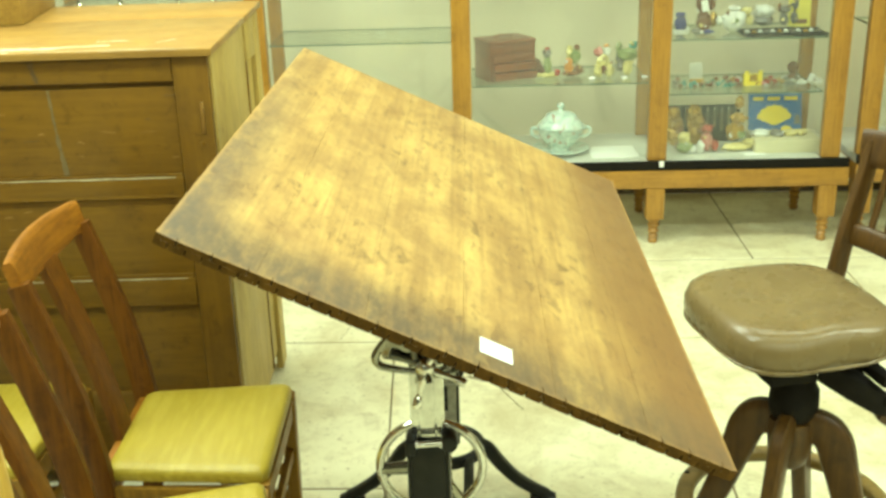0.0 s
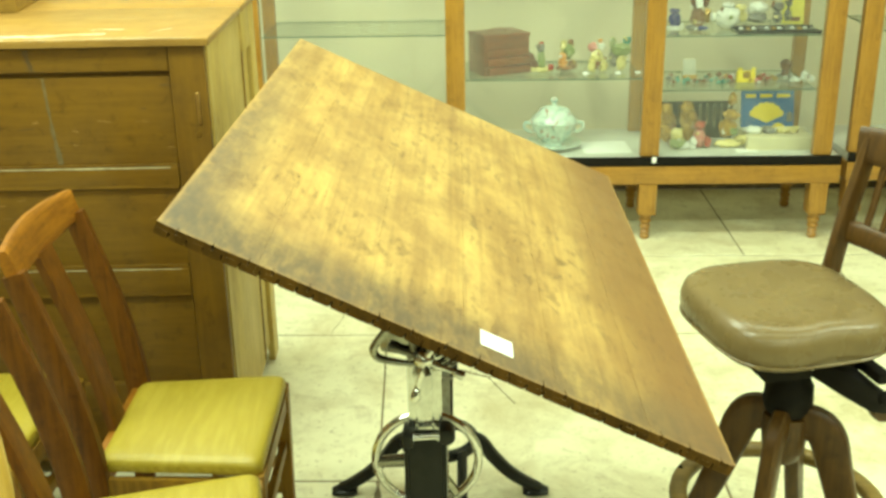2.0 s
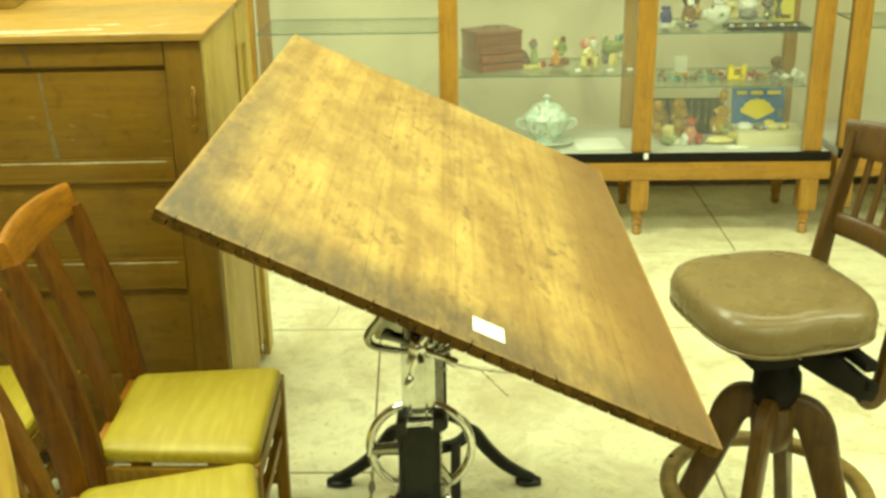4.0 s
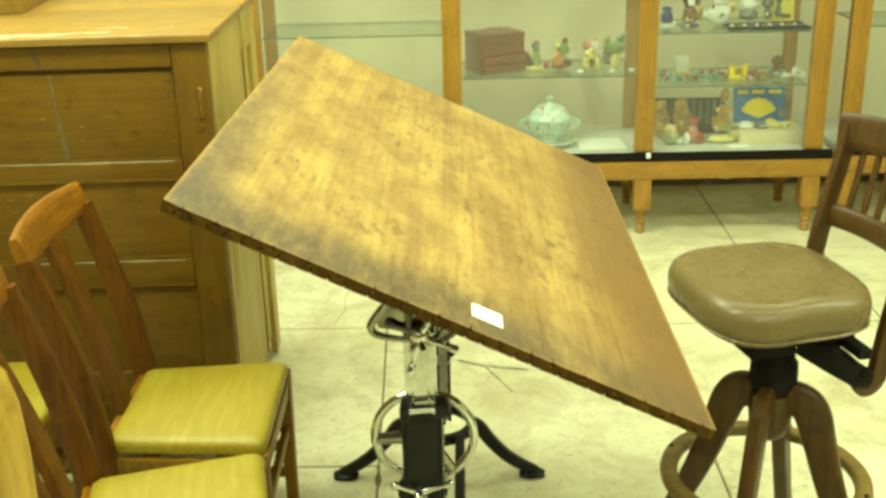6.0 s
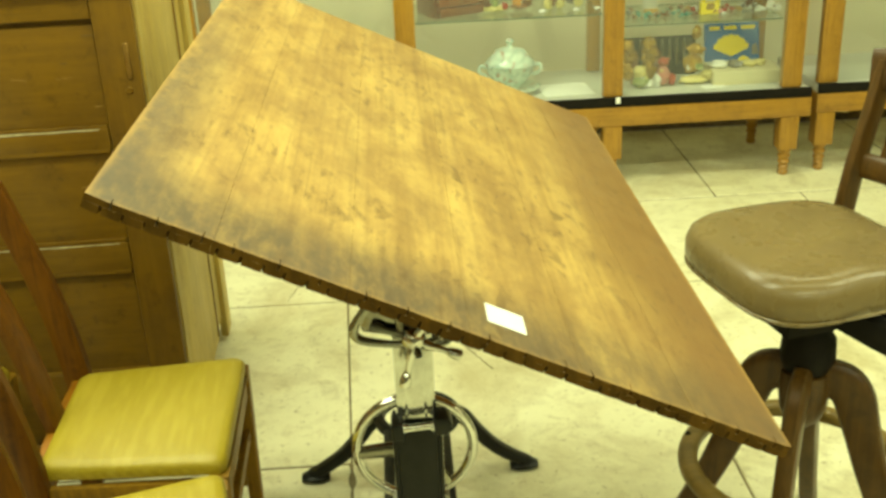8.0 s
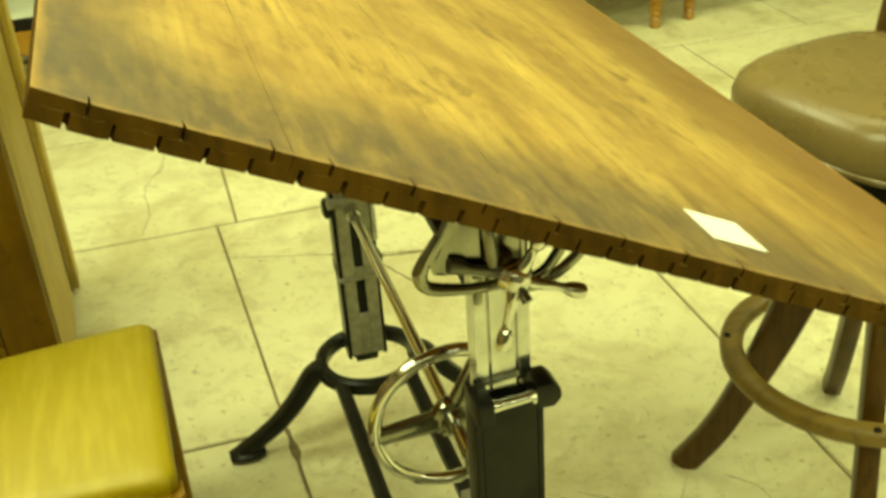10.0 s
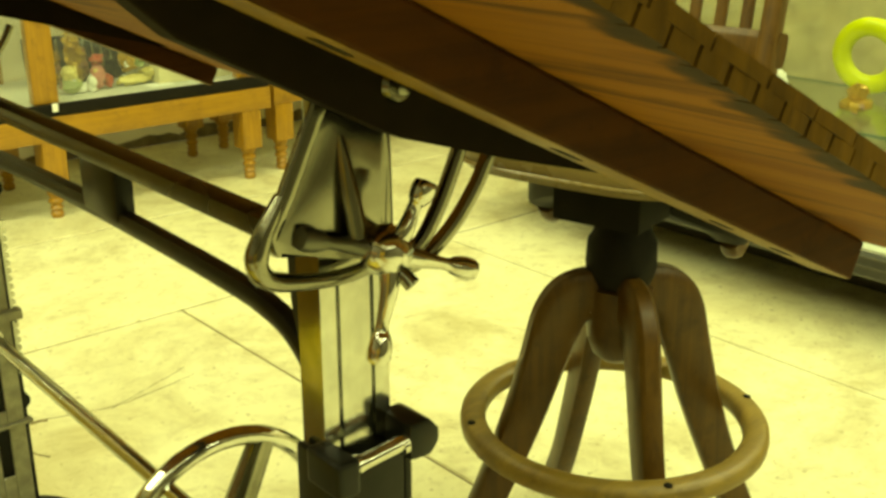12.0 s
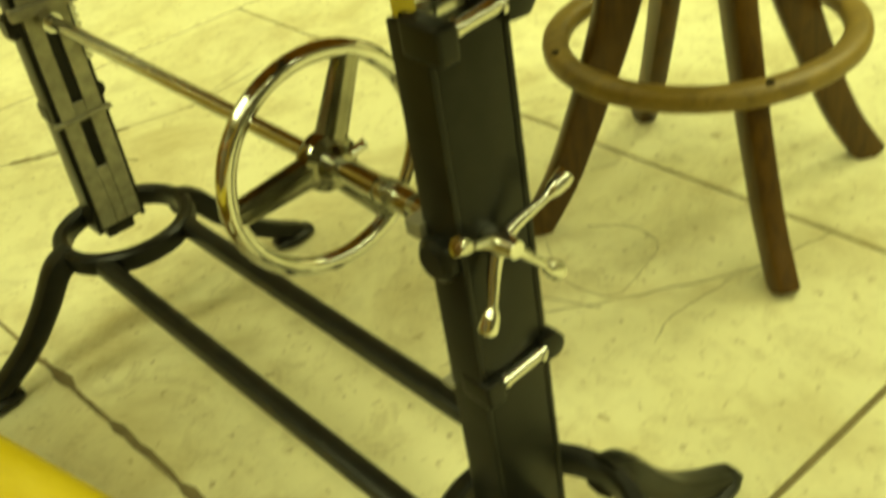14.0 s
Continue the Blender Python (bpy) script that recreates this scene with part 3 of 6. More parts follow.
def post(base, sign, foot_y):
    """One pillar of the stand: iron sleeve, nickel slide, foot ring with two legs. sign: +1 where its inner side looks to +y."""
    bx, by = base.x, base.y

    def deep(a, b):
        """A stretch of y, counted from the pillar's middle towards its inner side."""
        return sorted((by + sign * a, by + sign * b))

    w, z0, z1 = 0.074, 0.17, 0.676
    # iron sleeve: a box between two cheeks standing a little proud
    for e in (-1, 1):
        part("sleeve_cheek", box(*sorted((bx + e * 0.030, bx + e * w / 2)), *deep(-0.032, 0.008), z0, z1, 0.003), IRON, table, "black iron cheek of the pillar" if e < 0 else "")
    part("sleeve", box(bx - 0.0302, bx + 0.0302, *deep(-0.0312, 0.007), z0 + 0.004, z1 - 0.010, 0.002), IRON, table, "black iron sleeve of the pillar")
    # nickel slide with two grooves, one outline drawn upwards
    hw, hd, gr = 0.0285, 0.017, 0.006
    outline = [(-hw, -hd), (-0.016, -hd), (-0.016, -hd + gr), (-0.0125, -hd + gr), (-0.0125, -hd), (0.0125, -hd), (0.0125, -hd + gr), (0.016, -hd + gr), (0.016, -hd), (hw, -hd),
               (hw, 0.010), (-hw, 0.010)]
    sl = prism([(x, y) for x, y in outline], z1 - 0.006, 0.86, 0, None, Matrix(((1, 0, 0, bx), (0, 0, sign, by), (0, 1, 0, 0), (0, 0, 0, 1))))
    part("slide", sl, NICKEL, table, "nickel-plated sliding column with grooves")
    # clamps: a lug on each cheek and a pinch bolt between them
    for zc in (0.671, 0.364):
        big = zc > 0.5
        k = 0.68 if big else 0.58
        ya = by - sign * (0.039 if big else 0.036)
        part("clamp_lug", box(bx - w / 2 - 0.002 * k, bx - 0.0195, *deep(-0.046 if big else -0.040, -0.006), zc - 0.030 * k, zc + 0.012 * k, 0.006 * k, 3), IRON, table)
        x0 = bx + w / 2
        ear = prism([(x0 - 0.013, zc - 0.018 * k), (x0 + 0.010 * k, zc - 0.020 * k), (x0 + 0.022 * k, zc - 0.006 * k), (x0 + 0.022 * k, zc + 0.010 * k), (x0 + 0.008 * k, zc + 0.026 * k), (x0 - 0.013, zc + 0.026 * k)], *deep(-0.046 if big else -0.040, -0.010), 0.005)
        part("ear", ear, IRON, table, "rounded black clamp ear" if big else "")
        pin = part("pinch_bolt", rod((bx - 0.021, ya, zc - 0.001), (bx + 0.027, ya, zc + 0.003), 0.0060), CHROME, table, "bright pinch bolt")
        for q in (-0.020, 0.020):
            part("nut", rod((bx + q, ya, zc + 0.0), (bx + q + 0.004, ya, zc + 0.0005), 0.0074), CHROME, pin)
    # bosses at the shaft's bearing
    for e, r, q in ((-1, 0.019, 0.012), (1, 0.013, 0.006)):
        part("bearing_boss", lathe([(0, 0), (r, 0), (r, q * 0.6), (r * 0.7, q), (0, q)], 18), IRON, table, "", Matrix.Translation((bx + e * w / 2, by - sign * 0.010, 0.488)) @ pose(0, 0, 0, 0, e * 90, 0))
    # face plate with slots on the inner side, toothed rack beside it
    for x0, x1, za, zb in ((-0.03, -0.008, 0.18, 0.66), (0.008, 0.03, 0.18, 0.66), (-0.0079, 0.0079, 0.18, 0.27), (-0.0079, 0.0079, 0.345, 0.37), (-0.0079, 0.0079, 0.49, 0.66)):
        part("face_strip", box(bx + x0, bx + x1, *deep(0.0085, 0.0125), za, zb, 0.001, 1), DULL_NICKEL, table, "dull nickel strip of the slotted face" if x0 == -0.03 else "")
    teeth = [(bx + 0.031, 0.42)]
    z = 0.42
    while z < 0.64:
        teeth += [(bx + 0.034, z), (bx + 0.039, z + 0.002), (bx + 0.039, z + 0.006), (bx + 0.034, z + 0.008)]
        z += 0.011
    teeth += [(bx + 0.031, z)]
    part("rack", prism(teeth, *deep(0.0085, 0.016)), NICKEL, table, "toothed nickel rack")
    part("guide_band", box(bx - 0.044, bx + 0.044, *deep(0.004, 0.022), 0.499, 0.514, 0.003), DULL_NICKEL, table)
    part("guide_band", box(bx - 0.040, bx + 0.040, *deep(0.004, 0.018), 0.345, 0.351, 0.002), DULL_NICKEL, table)
    # foot ring round the pillar's end, joined to it on the outer side
    ring = [Vector((bx + 0.090 * math.cos(a), foot_y + 0.088 * math.sin(a), 0.166)) for a in [2 * math.pi * i / 32 for i in range(32)]]
    part("foot_ring", sweep(ring, 0.032, 0.024, (0, 0, 1), 10, 0.4, None, True), IRON, table, "black cast-iron ring of the foot")
    part("bridge", box(bx - 0.022, bx + 0.022, *sorted((by - sign * 0.004, foot_y - sign * 0.088)), 0.152, 0.184, 0.005), IRON, table)
    for e in (-1, 1):
        line = bezier([(bx + e * x, foot_y, z) for x, z in ((0.082, 0.168), (0.110, 0.155), (0.142, 0.112), (0.182, 0.068), (0.226, 0.036), (0.262, 0.016))], 5)
        ft = part("foot", sweep(line, [0.042, 0.034], [0.040, 0.026], (0, 1, 0), 10, 0.3), IRON, table, "curved black iron foot" if e < 0 else "")
        toe = bezier([(bx + e * x, foot_y, z) for x, z in ((0.218, 0.0075), (0.236, 0.0105), (0.262, 0.0115), (0.284, 0.0085))], 5)
        part("toe", sweep(toe, [0.024, 0.044, 0.050, 0.046, 0.030], [0.012, 0.020, 0.022, 0.020, 0.015], (0, 1, 0), 12, 0.25), IRON, ft)


post(NEAR, 1, NEAR.y - 0.034)
post(FAR, -1, FAR.y - 0.010)

# two ties between the feet
for dx in (-0.066, 0.060):
    a, b = Vector((NEAR.x + dx, NEAR.y + 0.022, 0.165)), Vector((FAR.x + dx, FAR.y - 0.078, 0.165))
    part("tie_bar", sweep([a, b], 0.026, 0.026, (0, 0, 1), 10, 0.5), IRON, table, "black iron tie bar" if dx < 0 else "")

# shaft and handwheel
shaft = rod((NEAR.x - 0.008, NEAR.y + 0.03, 0.492), (FAR.x - 0.004, FAR.y - 0.028, 0.492), 0.0085)
for y, r in ((NEAR.y + 0.055, 0.0125), (NEAR.y + 0.10, 0.0115), (FAR.y - 0.045, 0.013)):
    rod((NEAR.x - 0.008, y, 0.492), (NEAR.x - 0.007, y + 0.04, 0.492), r, shaft)
part("shaft", shaft, CHROME, table, "bright nickel shaft")
WX, WY, WZ, WR = NEAR.x - 0.007, 1.766, 0.492, 0.100
rim = [Vector((WX + WR * math.cos(a), WY, WZ + WR * math.sin(a))) for a in [2 * math.pi * i / 48 for i in range(48)]]
wheel = part("handwheel", sweep(rim, 0.018, 0.018, (0, 1, 0), 12, 0, None, True), CHROME, table, "polished nickel handwheel")
part("hub", lathe([(0, -0.020), (0.013, -0.020), (0.018, -0.012), (0.027, -0.008), (0.029, 0.0), (0.027, 0.008), (0.018, 0.012), (0.013, 0.024), (0, 0.024)], 20), OLD_NICKEL, wheel, "", Matrix.Translation((WX, WY, WZ)) @ pose(0, 0, 0, 90))
for a in (64, 184, 304):
    c, s = math.cos(radians(a)), math.sin(radians(a))
    line = [(WX + c * r, WY, WZ + s * r) for r in (0.012, 0.04, 0.07, WR - 0.003)]
    part("spoke", sweep(line, [0.022, 0.018], [0.032, 0.024], (0, 1, 0), 10, 0.2), OLD_NICKEL, wheel)
part("set_screw", rod((WX + 0.014, WY - 0.012, WZ + 0.002), (WX + 0.034, WY - 0.012, WZ + 0.004), 0.005), CHROME, wheel)

# truss between the pillars
top_bar = sweep([(NEAR.x, NEAR.y, 0.811), (FAR.x, FAR.y, 0.814)], 0.021, 0.024, (0, 0, 1), 10, 0.6)
part("truss_bar", top_bar, OILED, table, "black iron truss between the pillars")
BX = (NEAR.x + FAR.x) / 2
low = bezier([(NEAR.x, NEAR.y + 0.020, 0.640), (BX, NEAR.y + 0.028, 0.700), (BX, NEAR.y + 0.046, 0.727), (BX, NEAR.y + 0.086, 0.744), (BX, NEAR.y + 0.17, 0.751), (BX, (NEAR.y + FAR.y) / 2, 0.755),
              (BX, FAR.y - 0.17, 0.751), (BX, FAR.y - 0.086, 0.744), (BX, FAR.y - 0.046, 0.727), (BX, FAR.y - 0.028, 0.700), (FAR.x, FAR.y - 0.020, 0.640)], 6)
part("truss_bow", sweep(low, 0.016, 0.018, (1, 0, 0), 10, 0.6), IRON, table)
part("truss_web", box(BX - 0.010, BX + 0.010, (NEAR.y + FAR.y) / 2 - 0.070, (NEAR.y + FAR.y) / 2 + 0.006, 0.752, 0.808, 0.006), IRON, table)
for y, e in ((NEAR.y, 1), (FAR.y, -1)):
    part("truss_strap", sweep(bezier([(BX, y + e * 0.046, 0.812), (BX, y + e * 0.044, 0.77), (BX, y + e * 0.036, 0.735), (BX, y + e * 0.026, 0.70)], 5), 0.016, 0.016, (1, 0, 0), 8, 0.6), IRON, table)


def head(base, sign):
    """Nickel head that carries the board: A-shaped yoke, star handle and tilt quadrants."""
    bx, by = base.x, base.y
    yo = by - sign * 0.030
    yk = bmesh.new()
    ya, yb = sorted((yo - sign * 0.005, yo + sign * 0.009))
    # tapering plate with a slit above its foot bar, a rounded rim and a pressed rib
    edge = [Vector((bx - 0.030, 0, 0.935)), Vector((bx - 0.044, 0, 0.905)), Vector((bx - 0.060, 0, 0.872)), Vector((bx - 0.074, 0, 0.848))]
    prism([(p.x, p.z) for p in edge] + [(bx - 0.070, 0.834), (bx - 0.02, 0.827), (bx - 0.015, 0.818), (bx + 0.015, 0.822), (bx + 0.016, 0.88), (bx + 0.012, 0.935)], ya, yb, 0.004, yk)
    bar = bezier([tuple(edge[-2] + Vector((-0.002, yo, 0))), (bx - 0.078, yo, 0.847), (bx - 0.082, yo, 0.832), (bx - 0.074, yo, 0.820), (bx - 0.050, yo, 0.813), (bx - 0.020, yo, 0.809), (bx + 0.012, yo, 0.811)], 5)
    sweep(bar, [0.010, 0.015, 0.016, 0.012, 0.010], [0.010, 0.015, 0.013, 0.011, 0.010], (0, 1, 0), 12, 0.1, yk)
    sweep([(p.x + 0.001, yo - sign * 0.002, p.z) for p in edge], 0.008, 0.012, (0, 1, 0), 10, 0.0, yk)
    sweep(bezier([(bx - 0.020, yo - sign * 0.004, 0.905), (bx - 0.018, yo - sign * 0.008, 0.875), (bx - 0.014, yo - sign * 0.012, 0.838)], 5), [0.004, 0.010, 0.012], [0.006, 0.012, 0.016], (0, 1, 0), 10, 0.0, yk)
    sweep([(bx + 0.013, yo - sign * 0.002, 0.935), (bx + 0.016, yo - sign * 0.002, 0.880), (bx + 0.017, yo - sign * 0.002, 0.830)], 0.005, 0.010, (0, 1, 0), 8, 0.0, yk)
    # dimmer nickel puts the dark mirrored surroundings into the yoke's colour
    part("yoke", yk, OLD_NICKEL, table, "polished nickel yoke")
    part("neck", box(bx - 0.020, bx + 0.022, by - 0.018, by + 0.010, 0.80, 0.925, 0.006, 2), OLD_NICKEL, table)
    # star handle: a waisted hub, four arms ending in drops, a set screw
    hub = Vector((bx + 0.003, yo - sign * 0.022, 0.827))
    turn = Matrix.Translation(hub) @ pose(0, 0, 0, 90 * sign)
    star = part("star_handle", lathe([(0, -0.026), (0.010, -0.026), (0.014, -0.016), (0.018, -0.006), (0.017, 0.004), (0.010, 0.012), (0, 0.014)], 20, turn), CHROME, table, "nickel star handle with four arms")
    # the left arm takes a darker metal in place of its dark reflection
    for ang, ln, fwd, metal in ((-104, 0.068, 0.008, CHROME), (-22, 0.065, 0.008, CHROME), (61, 0.046, 0.008, CHROME), (162, 0.058, -0.012, DARK_MIRROR_NICKEL)):
        d = Vector((math.cos(radians(ang)), 0, math.sin(radians(ang))))
        f = Vector((0, -sign, 0))
        line = bezier([hub, hub + d * ln * 0.35 + f * fwd * 0.75, hub + d * ln * 0.7 + f * fwd * 0.75, hub + d * ln * 0.95 + f * fwd, hub + d * (ln + 0.006) + f * fwd], 8)
        wide = bulb(len(line), 0.017, 0.009, 0.0165)
        part("arm", sweep(line, wide, wide, (0, 1, 0), 12), metal, star)
    part("set_screw", rod(hub + Vector((0.002, -sign * 0.004, -0.010)), hub + Vector((0.006, -sign * 0.016, -0.020)), 0.0055), OLD_NICKEL, star)
    # quadrant: two bowed rails from the yoke up to the board
    for q in (((0.014, 0.812), (0.036, 0.822), (0.052, 0.843), (0.064, 0.866), (0.074, 0.888)), ((0.014, 0.806), (0.040, 0.811), (0.066, 0.829), (0.086, 0.852), (0.099, 0.874))):
        line = bezier([(bx + x, yo - sign * 0.012, z) for x, z in q], 6)
        part("quadrant", sweep(line, 0.010, 0.0095, (0, 1, 0), 10, 0.5), OLD_NICKEL, table)


head(NEAR, 1)
head(FAR, -1)

# four-armed wing handle low on the near pillar
hub = Vector((NEAR.x - 0.008, NEAR.y - 0.041, 0.499))
wing = part("wing_handle", lathe([(0, -0.02), (0.009, -0.02), (0.013, -0.006), (0.011, 0.006), (0.007, 0.02), (0, 0.02)], 16, Matrix.Translation(hub) @ pose(0, 0, 0, 90)), CHROME, table, "bright four-armed wing handle")
for ang, ln in ((26, 1.0), (150, 0.8), (-118, 1.0), (-48, 1.0)):
    d = Vector((math.cos(radians(ang)), 0, math.sin(radians(ang)))) * ln
    line = bezier([hub, hub + d * 0.024 + Vector((0, -0.004, 0)), hub + d * 0.045 + Vector((0, -0.010, 0)), hub + d * 0.063 + Vector((0, -0.012, 0)), hub + d * 0.070 + Vector((0, -0.012, 0))], 5)
    wide = bulb(len(line), 0.014, 0.008, 0.016)
    part("arm", sweep(line, wide, wide, (0, 1, 0), 10), CHROME, wing)

# ---------------------------------------------------------------- the stool
SC = Vector((0.714, 2.134, 0))
BACK = 14.0
stool = thing("draftsman_stool", "dark wooden revolving stool with taupe leather seat and slatted back", "stool", Matrix.Translation(SC) @ Matrix.Scale(1.12, 4))
for a in (150, 240, 330, 60):
    ca, sa = math.cos(radians(a)), math.sin(radians(a))
    line = bezier([(ca * r, sa * r, z) for r, z in ((0.020, 0.455), (0.050, 0.468), (0.084, 0.446), (0.108, 0.375), (0.136, 0.285), (0.176, 0.18), (0.220, 0.08), (0.270, 0.0))], 6)
    part("leg", sweep(line, [0.036, 0.036, 0.035, 0.034], [0.070, 0.074, 0.078, 0.074, 0.066, 0.060, 0.054, 0.050, 0.048, 0.048], (-sa, ca, 0), 12, 0.7), WALNUT, stool, "bowed dark wooden leg" if a == 150 else "")
ringline = [Vector((0.205 * math.cos(2 * math.pi * i / 48), 0.205 * math.sin(2 * math.pi * i / 48), 0.266)) for i in range(48)]
part("foot_ring", sweep(ringline, 0.031, 0.038, (0, 0, 1), 14, 0.35, None, True), RING_WOOD, stool, "round wooden foot ring worn lighter")
for a in (150, 240, 330, 60):
    part("screw", lathe([(0, 0), (0.006, 0), (0.005, 0.002), (0, 0.0025)], 10), BLACK, stool, "", Matrix.Translation((0.212 * math.cos(radians(a)), 0.212 * math.sin(radians(a)), 0.2810)))
part("core", lathe([(0, 0.362), (0.020, 0.364), (0.034, 0.376), (0.043, 0.40), (0.047, 0.44), (0.046, 0.478), (0, 0.480)], 24), WALNUT, stool, "turned dark wooden core")
part("hub", lathe([(0, 0.4805), (0.040, 0.4805), (0.047, 0.495), (0.050, 0.51), (0.048, 0.545), (0.041, 0.556), (0.037, 0.592), (0, 0.592)], 28), BLACK, stool, "black iron swivel hub")
M_BACK = Matrix.Translation((-0.030, 0, 0)) @ Matrix.Rotation(radians(BACK), 4, "Z") @ Matrix.Diagonal((0.905, 0.905, 1, 1))
M_SEAT = M_BACK @ Matrix.Translation((0, 0, 0.740 * 0.15)) @ Matrix.Diagonal((1, 1, 0.85, 1))
M_REST = M_BACK @ Matrix.Translation((-0.040, 0.035, 0))
plate = bmesh.new()
box(-0.085, 0.085, -0.085, 0.085, 0.640, 0.648, 0.002, 1, plate)
box(-0.070, 0.040, -0.080, 0.060, 0.588, 0.641, 0.004, 2, plate)
box(0.045, 0.175, -0.095, 0.095, 0.600, 0.646, 0.005, 2, plate)
box(0.135, 0.165, -0.175, 0.175, 0.604, 0.626, 0.004, 2, plate)
part("seat_iron", plate, BLACK, stool, "black iron seat bracket", M_BACK)


def seat_cushion():
    bm = bmesh.new()
    n, rings = 56, [(0.0, 0.0), (0.35, 0.002), (0.62, 0.006), (0.80, 0.006), (0.90, 0.001), (0.965, -0.012), (1.0, -0.034), (1.0, -0.058), (0.975, -0.078), (0.93, -0.090), (0.0, -0.092)]
    layers = []
    for k, (s, dz) in enumerate(rings):
        if s == 0.0:
            layers.append([bm.verts.new((0, 0, 0.740 + dz - (0.006 if k == 0 else 0)))])
            continue
        layer = []
        for i in range(n):
            a = 2 * math.pi * i / n
            c, d = math.cos(a), math.sin(a)
            # squarish outline, a little wider at the front, with a shallow dip in the front edge
            e = 0.54
            x, y = math.copysign(abs(c) ** e, c) * 0.19, math.copysign(abs(d) ** e, d) * 0.205
            y *= 1 - 0.06 * max(0.0, c)
            dip = math.exp(-(((x - 0.02) / 0.045) ** 2)) if d < 0 else 0.0
            y += 0.010 * dip
            lift = (0.008 * max(0.0, c) ** 2 + 0.006 * max(0.0, d) ** 2 + 0.007 * dip) * s * s
            layer.append(bm.verts.new((x * s, y * s, 0.740 + dz + (lift if dz > -0.06 else 0))))
        layers.append(layer)
    for a, b in zip(layers, layers[1:]):
        for i in range(n):
            j = (i + 1) % n
            if len(a) == 1:
                bm.faces.new((a[0], b[i], b[j]))
            elif len(b) == 1:
                bm.faces.new((a[i], b[0], a[j]))
            else:
                bm.faces.new((a[i], b[i], b[j], a[j]))
    return bm


cushion = part("seat", seat_cushion(), LEATHER, stool, "padded taupe leather seat", M_SEAT)
pip = [Vector((math.copysign(abs(math.cos(a)) ** 0.54, math.cos(a)) * 0.187, math.copysign(abs(math.sin(a)) ** 0.54, math.sin(a)) * 0.202 * (1 - 0.06 * max(0.0, math.cos(a))), 0.664)) for a in [2 * math.pi * i / 60 for i in range(60)]]
part("piping", sweep(pip, 0.007, 0.007, (0, 0, 1), 8, 0, None, True), LEATHER, cushion)
for e in (-1, 1):
    y = e * 0.165
    part("back_bracket", sweep(bezier([(0.095, y * 0.5 - 0.02, 0.612), (0.15, y * 0.85 - 0.01, 0.585), (0.195, y, 0.556), (0.228, y, 0.540)], 5), [0.05, 0.056, 0.05, 0.042], [0.05, 0.058, 0.056, 0.046], (0, 0, 1), 12, 0.6), BLACK, stool, "black iron back bracket" if e < 0 else "", M_REST)
    line = bezier([(0.206, y, 0.535), (0.228, y, 0.520), (0.254, y, 0.545), (0.268, y, 0.63), (0.295, y, 0.78), (0.33, y, 0.92), (0.345, y, 0.99)], 5)
    part("back_post", sweep(line, [0.033, 0.034, 0.034, 0.033, 0.032, 0.03], [0.034, 0.044, 0.046, 0.044, 0.04, 0.036], (0, 1, 0), 12, 0.5), WALNUT, stool, "bent dark wooden back post" if e < 0 else "", M_REST)
arcx = lambda y, x: x + 0.03 * (1 - (y / 0.17) ** 2)
for x, z0, z1, nm in ((0.305, 0.765, 0.815, "lower_rail"), (0.337, 0.93, 1.01, "crest_rail")):
    line = [(arcx(y, x), y, (z0 + z1) / 2 + (0.012 * (1 - (y / 0.19) ** 2) if nm == "crest_rail" else 0)) for y in [(-0.185 + 0.37 * i / 16) for i in range(17)]]
    part(nm, sweep(line, (z1 - z0), 0.026, (0.15, 0, 1), 12, 0.6), WALNUT, stool, "", M_REST)
for y in (-0.115, -0.069, -0.023, 0.023, 0.069, 0.115):
    line = [(arcx(y, 0.308), y, 0.80), (arcx(y, 0.326), y, 0.88), (arcx(y, 0.338), y, 0.95)]
    part("spindle", sweep(line, 0.020, 0.011, (0, 1, 0), 8, 0.5), WALNUT, stool, "", M_REST)
knob = lathe([(0, 0), (0.012, 0), (0.014, 0.008), (0.010, 0.016), (0, 0.017)], 14)
part("wing_nut", knob, BLACK, stool, "", M_REST @ Matrix.Translation((0.205, -0.185, 0.565)) @ pose(0, 0, 0, 90))

